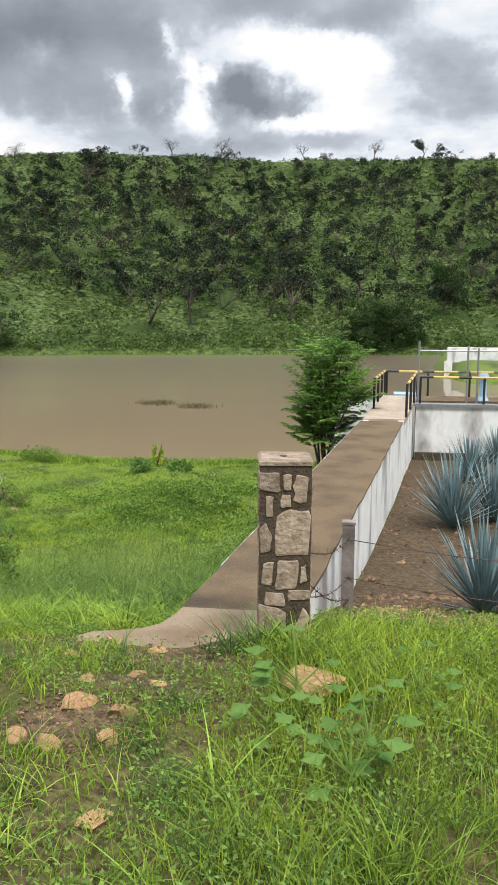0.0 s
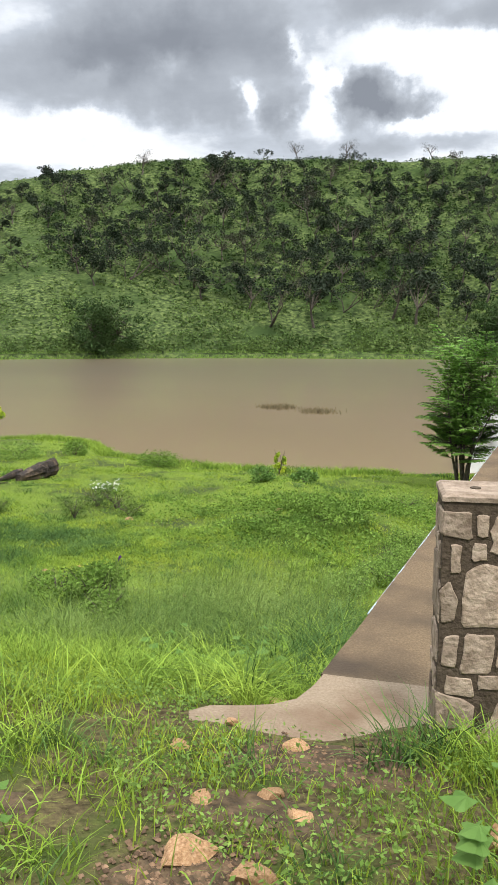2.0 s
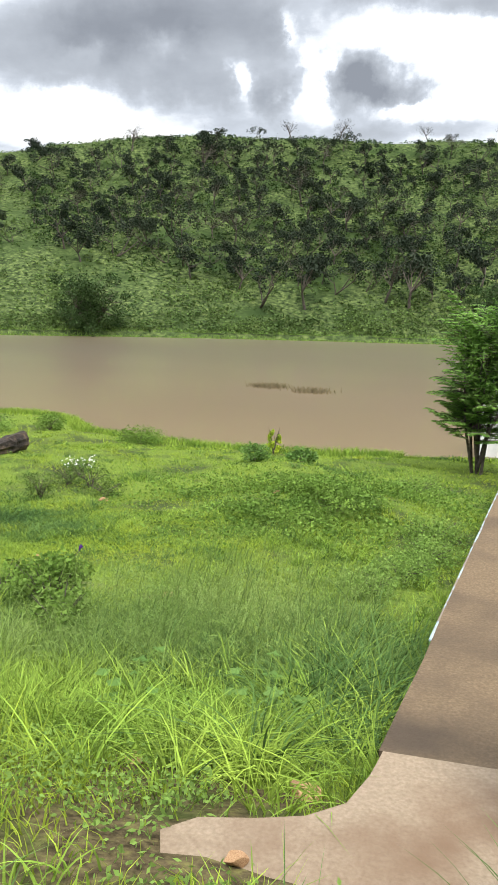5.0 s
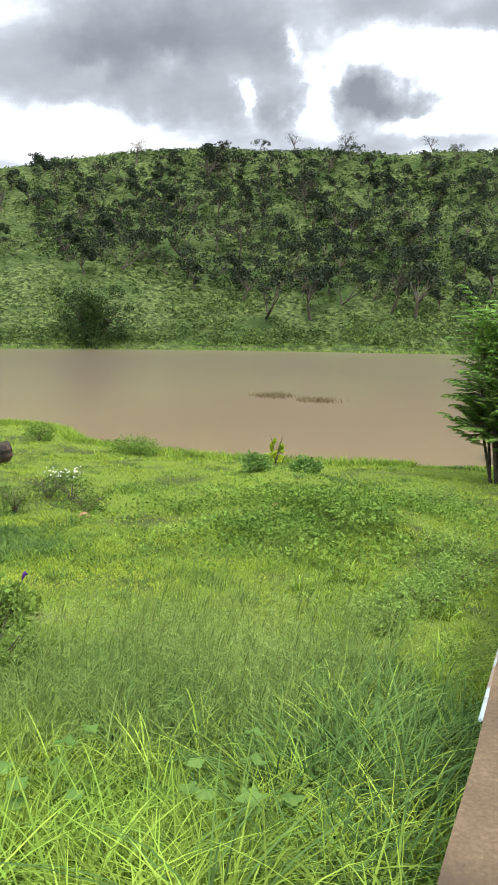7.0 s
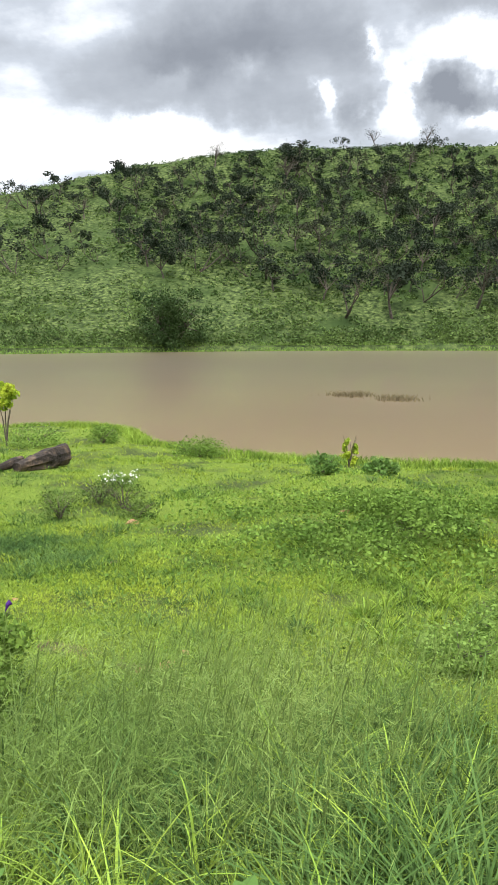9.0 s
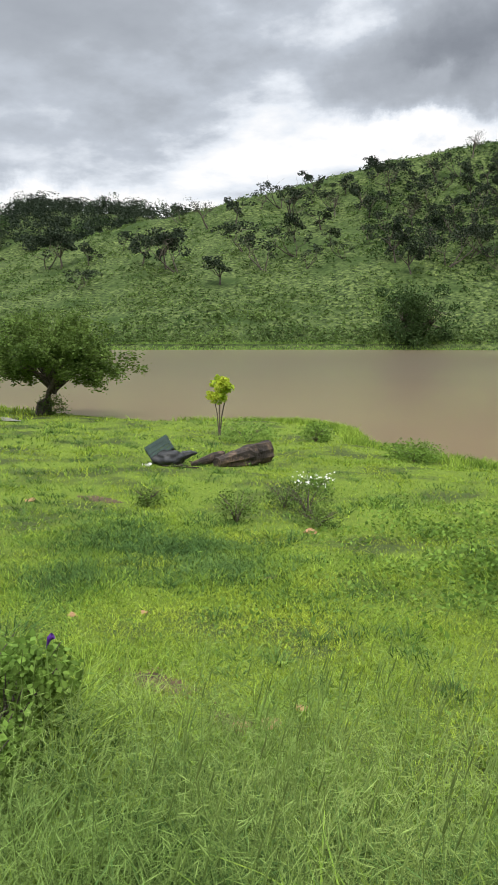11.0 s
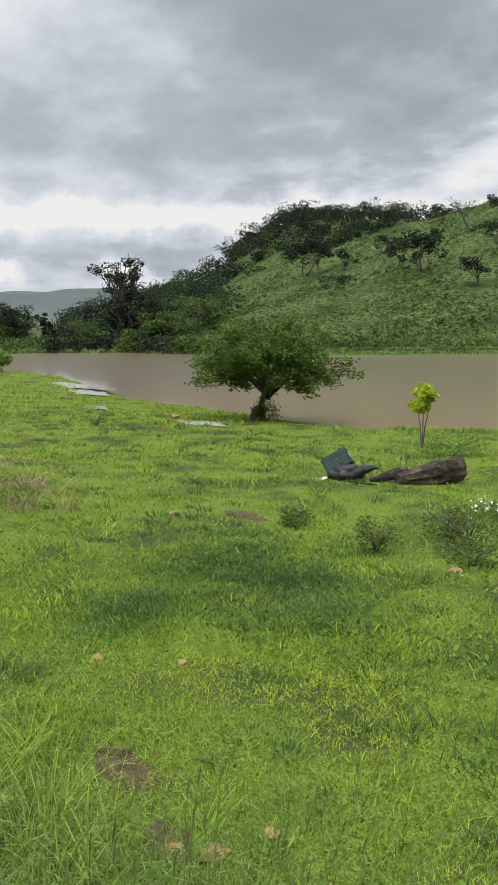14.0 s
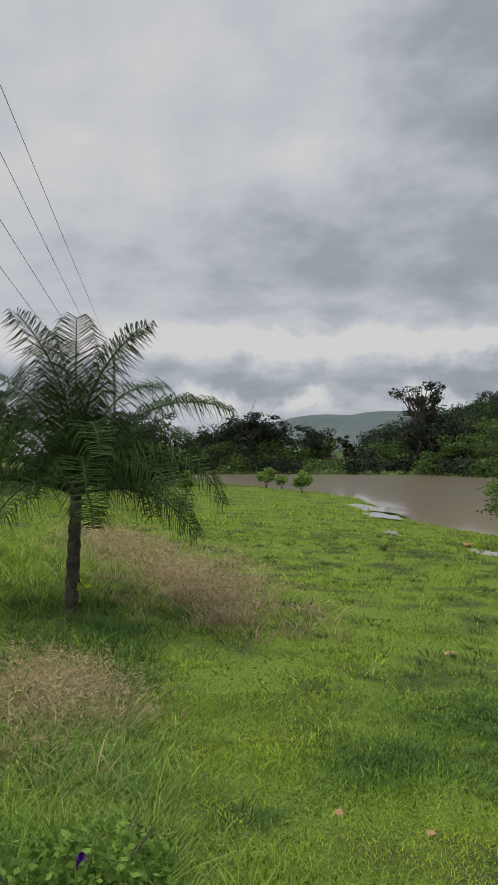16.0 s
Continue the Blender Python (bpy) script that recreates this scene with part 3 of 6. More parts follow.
def build_walkway():
    w = thing("walkway", (0, 0, 0), "narrow weathered concrete walkway on top of a dam wall", "walkway", kind="structure")
    g = Geo()
    ys = np.concatenate([np.arange(3.95, 14.41, 0.35)])
    RNGL = np.random.default_rng(3)
    left = np.array([(edge_left(y) + RNGL.uniform(-0.006, 0.006), y) for y in ys])
    right = np.array([(edge_left(y) + 0.79 + RNGL.uniform(-0.012, 0.012), y) for y in ys])
    n = len(ys)
    v = [(*p, SLAB_Z) for p in left] + [(*p, SLAB_Z) for p in right] + [(*p, SLAB_Z - 0.022) for p in left] + [(*p, SLAB_Z - 0.022) for p in right]
    f = []
    for i in range(n - 1):
        f += [(i, n + i, n + i + 1, i + 1), (2 * n + i, i, i + 1, 2 * n + i + 1), (n + i, 3 * n + i, 3 * n + i + 1, n + i + 1)]
    f += [(0, 2 * n, 3 * n, n), (n - 1, 2 * n - 1, 4 * n - 1, 3 * n - 1)]
    part("deck", g.add(v, f), M_CONC, w)
    # flared landing
    outline = [(-0.60, 3.17), (-0.30, 3.22), (0.02, 3.20), (0.38, 3.22), (0.70, 3.50), (0.68, 3.945), (-0.145, 3.945), (-0.17, 3.80), (-0.22, 3.64), (-0.32, 3.55), (-0.45, 3.50), (-0.60, 3.46), (-0.68, 3.38)]
    g = Geo()
    m = len(outline)
    v = [(x, y, SLAB_Z + 0.003) for x, y in outline] + [(x, y, SLAB_Z - 0.12) for x, y in outline] + [(0.2, 3.6, SLAB_Z + 0.006)]
    g.add(v, [(i, (i + 1) % m, 2 * m) for i in range(m)])
    g.add(v, [(i, m + i, m + (i + 1) % m, (i + 1) % m) for i in range(m)])
    part("landing", g, M_SLAB, w, "pale trowelled concrete landing")
    g = Geo()
    a = [(edge_left(y) + dx, y, z) for y in (14.42, 18.6) for dx, z in ((0.0, SLAB_Z + 0.0), (0.80, SLAB_Z), (0.0, SLAB_Z - 0.1), (0.80, SLAB_Z - 0.1))]
    a = [(x, y, z + (0.06 if y > 15 else 0)) for x, y, z in a]
    part("ramp", g.add(a, [(0, 1, 5, 4), (2, 6, 7, 3), (0, 4, 6, 2), (1, 3, 7, 5), (4, 5, 7, 6), (0, 2, 3, 1)]), M_SANDY, w, "paler sandy concrete end of the walkway")
    # whitewashed dam wall under it
    for name, off, side in (("wall_face", 0.775, 1), ("wall_face", 0.015, -1)):
        g = Geo()
        ys2 = np.arange(3.96, 18.6, 0.4)
        rows = []
        for y in ys2:
            x = edge_left(y) + off
            rows += [(x - side * 0.10, y, SLAB_Z - 0.024), (x, y, SLAB_Z - 0.024), (x + side * 0.02, y, -0.6), (x - side * 0.10, y, -0.6)]
        f = []
        for i in range(len(ys2) - 1):
            for k in range(4):
                f.append((4 * i + k, 4 * i + (k + 1) % 4, 4 * i + 4 + (k + 1) % 4, 4 * i + 4 + k))
        f += [(0, 1, 2, 3), tuple(4 * (len(ys2) - 1) + k for k in (3, 2, 1, 0))]
        part(name, g.add(rows, f), M_WHITE, w, "stained white painted wall face")
    g = Geo()
    g.tube([(edge_left(y) - 0.006, y, SLAB_Z - 0.004) for y in np.arange(4.9, 14.4, 0.5)], 0.0065, 4)
    part("painted_edge", g, M_BLUEW, w, "worn pale blue edge paint")
    return w


build_walkway()


def round_stone(poly, thick, seed):
    """A flat stone with a chamfered, uneven face, from an outline in the wall's plane: x across, y up, z out."""
    r = np.random.default_rng(seed)
    pts = []
    n = len(poly)
    for i in range(n):
        a, b = np.array(poly[i], float), np.array(poly[(i + 1) % n], float)
        for s in (0.06, 0.5, 0.94):
            pts.append(a + (b - a) * s + r.normal(size=2) * 0.004)
    pts = np.array(pts)
    c = pts.mean(0)
    m = len(pts)
    inner = c + (pts - c) * 0.93
    v = np.concatenate([np.c_[pts, np.full(m, -0.02)], np.c_[pts, np.full(m, thick * 0.55)], np.c_[inner, thick * r.uniform(0.85, 1.15, m)], [[*c, thick * 1.15]]])
    f = []
    for k in (0, 1):
        f += [(k * m + i, k * m + (i + 1) % m, (k + 1) * m + (i + 1) % m, (k + 1) * m + i) for i in range(m)]
    g = Geo().add(v, f)
    return g.add(v, [(2 * m + i, 2 * m + (i + 1) % m, 3 * m) for i in range(m)])


def build_pillar():
    w, h = 0.30, 1.21
    p = thing("stone_pillar", (0.565, 3.42, 1.70), "square pillar of pale field stones set in dark mortar", "pillar", rz=7)
    g = Geo()
    k = w / 2 - 0.006
    g.box((-k, -k, -0.15), (k, k, h - 0.032))
    part("core", g, M_MORTAR, p, "dark mortar core")
    g = Geo()
    q = w / 2 + 0.002
    g.box((-q, -q, h - 0.031), (q, q, h - 0.012))
    g.add([(-q, -q, h - 0.012), (q, -q, h - 0.012), (q, q, h - 0.012), (-q, q, h - 0.012), (-q * .9, -q * .9, h), (q * .9, -q * .9, h), (q * .9, q * .9, h), (-q * .9, q * .9, h)],
          [(0, 1, 5, 4), (1, 2, 6, 5), (2, 3, 7, 6), (3, 0, 4, 7), (4, 5, 6, 7)])
    part("cap", g, M_STONE, p, "flat stone cap with a hole")
    # no real opening: a solid dark plug gives the hole's shade by colour
    part("cap_hole", Geo().tube([(-0.01, -0.02, h - 0.03), (-0.01, -0.02, h + 0.004)], [0.022, 0.022], 10), M_MORTAR, p)
    # stones of the face that looks to the road, in hundredths of the width and height from its lower corner
    face = [
        [(2, 88), (38, 86.5), (38, 96), (2, 96)], [(45, 88), (60, 88), (60, 95), (46, 95)], [(66, 83), (88, 82), (90, 94), (70, 95), (64, 90)],
        [(40, 80), (62, 80), (58, 85.5), (42, 85.5)], [(14, 75), (28, 75), (27, 84), (15, 84)], [(34, 57), (92, 57), (95, 77), (60, 78.5), (35, 75)],
        [(3, 57), (20, 58), (25, 66), (12, 71), (3, 69)], [(8, 42), (26, 42), (28, 53), (12, 52)], [(34, 40), (72, 40), (74, 53), (38, 53)], [(80, 42), (91, 44), (90, 51), (81, 50)],
        [(14, 32), (50, 31), (48, 37.5), (16, 38.5)], [(58, 34), (96, 35), (95, 39), (58, 39)], [(3, 19), (50, 19), (52, 28), (30, 30), (3, 32)], [(60, 14), (90, 12), (96, 26), (84, 31), (72, 22)],
        [(15, 12), (28, 13), (26, 17), (14, 17)], [(32, 2), (90, 2), (84, 11), (60, 17), (38, 13)], [(4, 3), (22, 3), (24, 10), (6, 9)],
    ]
    for s, rot in ((0, 0), (1, 90), (2, 180), (3, 270)):
        for i, poly in enumerate(face):
            pts = [((x if s % 2 == 0 else 100 - x) / 100 * w - w / 2, y / 100 * (h - 0.025)) for x, y in poly]
            cx, cy = sum(p[0] for p in pts) / len(pts), sum(p[1] for p in pts) / len(pts)
            pts = [(max(-w / 2 + 0.004, min(w / 2 - 0.004, cx + (x - cx) * 1.06)), cy + (y - cy) * 1.05) for x, y in pts]
            if s % 2:
                pts = pts[::-1]
            g = round_stone(pts, 0.0075, 40 * s + i)
            ob = part("stone", g, M_STONE, p)
            ob.matrix_basis = pose(0, 0, 0, 0, 0, rot) @ Matrix.Translation((0, -k, 0)) @ pose(0, 0, 0, 90, 0, 0)
    return p


build_pillar()


def build_fence():
    ps = []
    for (x, y, z, h) in ((0.945, 5.32, 1.20, 0.86), (3.3, 4.7, 1.25, 0.86)):
        p = thing("fence_post", (x, y, z), "weathered square concrete fence post", "fence post", "fence posts")
        g = Geo()
        g.box((-0.05, -0.045, -0.2), (0.05, 0.045, h - 0.02))
        g.box((-0.056, -0.05, h - 0.02), (0.056, 0.05, h))
        part("shaft", g, M_POST, p)
        ps.append((x, y, z))
    wire = thing("barbed_wire", (0, 0, 0), "rusty barbed wire strands between pillar and posts", "wire")
    for k, (za, zb) in enumerate(((2.32, 1.92), (2.05, 1.60), (2.12, 1.42), (1.86, 1.40))):
        a, b, c = np.array([0.72, 3.5, za]), np.array([0.945, 5.27, zb]), np.array([3.3, 4.7, zb + 0.02])
        g = Geo()
        pts = [a + (b - a) * s + [0, 0, -0.05 * math.sin(math.pi * s)] for s in np.linspace(0, 1, 9)] + ([b + (c - b) * s + [0, 0, -0.06 * math.sin(math.pi * s)] for s in np.linspace(0.1, 1, 8)] if k < 2 else [])
        g.tube(pts, 0.0035, 4)
        for p in pts[1::1]:
            d = RNG.normal(size=(3, 3)) * 0.014
            for q in d:
                g.tube([p - q, p + q], 0.002, 3)
        part("strand", g, M_WIRE, wire)


build_fence()


def rail_run(parent, a, b, posts, h=0.62, base=0.0):
    a, b = np.array(a, float), np.array(b, float)
    for s in np.linspace(0, 1, posts):
        q = a + (b - a) * s
        part("rail_post", Geo().tube([q + [0, 0, base], q + [0, 0, h]], 0.028, 6), M_BLACK, parent, "black painted post")
    n = max(4, int(np.linalg.norm(b - a) / 0.28))
    for i in range(n):
        p, q = a + (b - a) * i / n, a + (b - a) * (i + 1) / n
        part("rail_piece", Geo().tube([p + [0, 0, h], q + [0, 0, h]], 0.03, 6), M_YELLOW if i % 3 else M_BLACK, parent)


def build_platform():
    p = thing("dam_platform", (0, 0, 0), "white painted concrete intake platform with parapet", "platform", kind="structure")
    g = Geo().box((2.46, 17.5, -0.6), (14.0, 17.72, 1.70))
    part("front_wall", g, M_WHITE, p)
    part("coping", Geo().box((2.42, 17.45, 1.70), (14.05, 17.80, 1.765)), M_STEEL, p, "grey concrete coping")
    part("wall_foot", Geo().box((2.47, 17.36, 0.1), (6.5, 17.496, 0.66)), M_MORTAR, p, "dark damp stone foot of the wall")
    part("floor_slab", Geo().box((1.9, 18.62, 1.60), (14, 19.85, 1.73)), M_CONC, p)
    part("wing_wall", Geo().box((0.58, 19.9, -0.6), (2.2, 20.1, 1.66)), M_WHITE, p, "white wing wall above the water")
    part("wing_coping", Geo().box((0.54, 19.86, 1.66), (2.24, 20.14, 1.71)), M_STEEL, p)
    r = thing("guard_rail", (0, 0, 0), "black and yellow striped steel guard rail along the walkway", "railing", "guard rails")
    rail_run(r, (edge_left(14.7) + 0.80, 14.7, 1.79), (edge_left(18.4) + 0.82, 18.4, 1.83), 4)
    r2 = thing("guard_rail", (0, 0, 0), "black and yellow striped steel guard rail above the water", "railing", "guard rails")
    rail_run(r2, (edge_left(16.0) + 0.05, 16.0, 1.80), (edge_left(19.7) - 0.05, 19.7, 1.75), 4)
    rail_run(r2, (edge_left(19.7), 19.75, 1.73), (6, 19.75, 1.73), 5)
    r3 = thing("guard_rail", (0, 0, 0), "black and yellow striped steel guard rail on the parapet", "railing", "guard rails")
    rail_run(r3, (2.55, 17.6, 1.765), (8.2, 17.6, 1.765), 5, 0.60)
    f = thing("mesh_fence", (0, 0, 0), "galvanised posts with chain-link mesh on the platform", "fence")
    for x, h in ((2.52, 1.45), (3.62, 1.35), (3.85, 1.3), (5.4, 1.3)):
        part("pole", Geo().tube([(x, 17.9, 1.72), (x, 17.9, 1.72 + h)], 0.026, 6), M_STEEL, f)
    part("top_tube", Geo().tube([(2.52, 17.9, 2.95), (7.5, 17.9, 2.95)], 0.018, 6), M_STEEL, f)
    g = Geo()
    for i in range(70):
        x = 2.52 + i * 0.07
        for sx in (1, -1):
            x1 = x + sx * 0.62
            if 2.5 < x1 < 7.5:
                g.tube([(x, 17.9, 2.33), (x1, 17.9, 2.95)], 0.0025, 3, False)
    part("chain_link", g, M_STEEL, f)
    v = thing("valve_pedestal", (4.15, 18.9, 1.73), "pale blue painted valve pedestal on the platform", "valve")
    part("column", Geo().tube([(0, 0, 0), (0, 0, 0.1), (0, 0, 0.5)], [0.14, 0.09, 0.08], 12), M_BLUE, v)
    part("gear_head", Geo().tube([(0, 0, 0.5), (0, 0, 0.54), (0, 0, 0.66)], [0.13, 0.14, 0.09], 12), M_BLUE, v)
    w = thing("gate_box", (2.35, 19.2, 1.73), "pale blue steel gate cover", "gate cover")
    part("cover", Geo().box((-0.3, -0.35, 0.0), (0.3, 0.35, 0.12)), M_BLUE, w)
    b = thing("far_wall", (0, 0, 0), "low white wall across the water", "wall")
    part("wall_run", Geo().box((7.2, 52.0, 0.9), (24, 52.5, 1.84)), M_WHITE, b)
    part("wall_pier", Geo().box((7.0, 51.9, -0.3), (7.5, 51.99, 1.0)), M_WHITE, b)


build_platform()



# ---- trees and scrub across the lake ----
def tree_parts(seed, height, wide, leaf_size, clumps, per, stems=1, bare=0.0, low=0.35):
    """Trunk with limbs, and a crown of leaf clumps round the limbs' ends."""
    r = np.random.default_rng(seed)
    trunk, crown = Geo(), Geo()
    ends = []
    for s in range(stems):
        lean = r.normal(size=2) * 0.12 * wide * (1 if stems == 1 else 2)
        fork = height * r.uniform(0.28, 0.42)
        base = np.array([r.normal() * 0.05 * stems, r.normal() * 0.05 * stems, -0.3])
        top = np.array([lean[0], lean[1], fork])
        rad = 0.028 * height / math.sqrt(stems)
        trunk.tube([base, (base + top) / 2 + r.normal(size=3) * 0.03 * height, top], [rad * 1.35, rad, rad * 0.8], 6)
        for k in range(max(2, clumps // (3 * stems))):
            a = r.uniform(0, 2 * np.pi)
            reach = wide * 0.5 * r.uniform(0.35, 0.95)
            e = top + [math.cos(a) * reach, math.sin(a) * reach, (height - fork) * r.uniform(low, 0.95)]
            mid = (top + e) / 2 + r.normal(size=3) * 0.06 * wide + [0, 0, 0.06 * height]
            trunk.tube([top, mid, e], [rad * 0.6, rad * 0.4, rad * 0.12], 4, False)
            ends += [e, mid * 0.35 + e * 0.65]
            for q in range(2):
                t2 = e + r.normal(size=3) * 0.16 * wide
                trunk.tube([mid, (mid + t2) / 2 + r.normal(size=3) * 0.03 * wide, t2], [rad * 0.3, rad * 0.2, rad * 0.06], 3, False)
                ends.append(t2)
    ends = np.array(ends)
    for k in range(clumps):
        c = ends[r.integers(len(ends))] + r.normal(size=3) * 0.05 * wide
        c[2] = min(c[2], height * 0.96)
        n = int(per * r.uniform(0.5, 1.4) * (1 - bare))
        rad = wide * r.uniform(0.10, 0.2)
        crown.leaves(c + ball(n) * [rad, rad, rad * 0.62], leaf_size, narrow=0.62)
    return trunk, crown


def tree_kind(seed, label, group, material, *args, bark=None, **kw):
    trunk, crown = tree_parts(seed, *args, **kw)
    t = thing("tree", (0, 0, -60), label, "tree", group)
    part("trunk", trunk, bark or M_BARK, t)
    part("crown", crown, material, t)
    return t


def on_ground(x, y):
    return float(ground_height(x, y))


def plant_hill_trees():
    grp = "trees scattered over the hillside"
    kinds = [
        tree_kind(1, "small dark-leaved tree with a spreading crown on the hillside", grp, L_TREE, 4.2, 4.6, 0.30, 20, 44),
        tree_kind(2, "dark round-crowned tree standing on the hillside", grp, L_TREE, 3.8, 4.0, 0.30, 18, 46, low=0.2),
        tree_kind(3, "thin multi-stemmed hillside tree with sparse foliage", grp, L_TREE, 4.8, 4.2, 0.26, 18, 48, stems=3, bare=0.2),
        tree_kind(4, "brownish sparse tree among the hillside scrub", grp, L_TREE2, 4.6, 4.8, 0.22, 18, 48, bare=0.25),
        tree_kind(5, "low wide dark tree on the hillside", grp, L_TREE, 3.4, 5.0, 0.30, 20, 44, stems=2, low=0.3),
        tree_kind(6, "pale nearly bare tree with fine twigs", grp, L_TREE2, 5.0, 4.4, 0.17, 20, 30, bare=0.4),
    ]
    r = np.random.default_rng(11)
    # trees that stand out on the slope and on the skyline: bearing, share of the slope's height, kind, size
    spots = [(19.2, 0.19, 1, 0.9), (27.9, 0.31, 1, 0.9), (26.8, 0.26, 0, 0.75), (24.7, 0.28, 2, 0.9), (23.1, 0.31, 4, 0.9), (15.8, 0.2, 4, 0.95), (14.2, 0.1, 2, 1.05), (11.0, 0.09, 0, 1.15), (3.7, 0.1, 0, 1.2), (9.0, 0.15, 2, 0.9),
             (-1.1, 0.18, 0, 1.0), (5.2, 0.24, 4, 1.0), (0.6, 0.26, 1, 0.9), (19.8, 0.33, 2, 1.1), (24.2, 0.54, 1, 0.75), (8.2, 0.41, 0, 1.0), (13.2, 0.39, 1, 0.85), (3.0, 0.36, 4, 1.05), (28.3, 0.74, 4, 1.0), (23.2, 0.86, 5, 0.95),
             (18.4, 0.84, 4, 0.85), (12.1, 0.97, 5, 0.7), (9.1, 0.95, 5, 0.75), (14.5, 0.95, 4, 0.5), (2.9, 0.97, 5, 0.6), (-1.7, 0.98, 5, 0.75), (-5.1, 0.98, 0, 0.8), (-6.4, 0.95, 1, 0.6), (40.6, 0.78, 5, 1.0), (46.5, 0.69, 4, 0.8),
             (42.7, 0.42, 4, 1.3), (43.6, 0.46, 1, 1.1), (51.6, 0.71, 4, 1.35), (50.6, 0.68, 0, 1.1), (48.8, 0.61, 1, 0.7), (38.2, 0.52, 4, 0.95), (39.9, 0.29, 0, 0.85), (49.7, 0.37, 4, 0.7), (42.6, 0.87, 4, 0.8), (38.8, 0.76, 1, 0.9),
             (36.6, 0.36, 2, 0.95), (33.6, 0.86, 1, 0.95), (34.6, 0.66, 2, 1.05), (31.4, 0.8, 1, 0.85), (45.2, 0.52, 1, 1.0), (37.2, 0.84, 5, 0.6)]
    low_t, low_s = (-14, 5, 15, 22, 30, 35), (0.12, 0.11, 0.13, 0.27, 0.32, 0.36)
    tries = 0
    while len(spots) < 290 and tries < 30000:
        tries += 1
        th = r.uniform(-14, 36)
        s = r.uniform(0.1, 0.87)
        if s < np.interp(th, low_t, low_s) or r.uniform() > (1.0 if th < 27 else 0.28) * (0.7 + 0.3 * (s < 0.8)):
            continue
        if all(((th - q[0]) * 1.75) ** 2 + ((s - q[1]) * 46) ** 2 > r.uniform(1.7, 3.0) ** 2 for q in spots):
            spots.append((th, s, r.choice(6, p=[0.26, 0.24, 0.2, 0.09, 0.15, 0.06]), r.uniform(0.5, 0.86)))
    for th, s, k, sc in spots:
        far = float(np.interp(th, FAR_T, FAR_R))
        x, y, _ = polar(th, far + 62 * s)
        c = copy_thing(kinds[k], pose(x, y, on_ground(x, y) - 0.1, 0, 0, r.uniform(0, 360)))
        c.scale = (sc * r.uniform(0.9, 1.1), sc * r.uniform(0.9, 1.1), sc * r.uniform(0.85, 1.15))
    for k in kinds:
        x, y, _ = polar(r.uniform(0, 20), 76 + 62 * r.uniform(0.5, 0.8))
        k.matrix_basis = pose(x, y, on_ground(x, y) - 0.1)


plant_hill_trees()


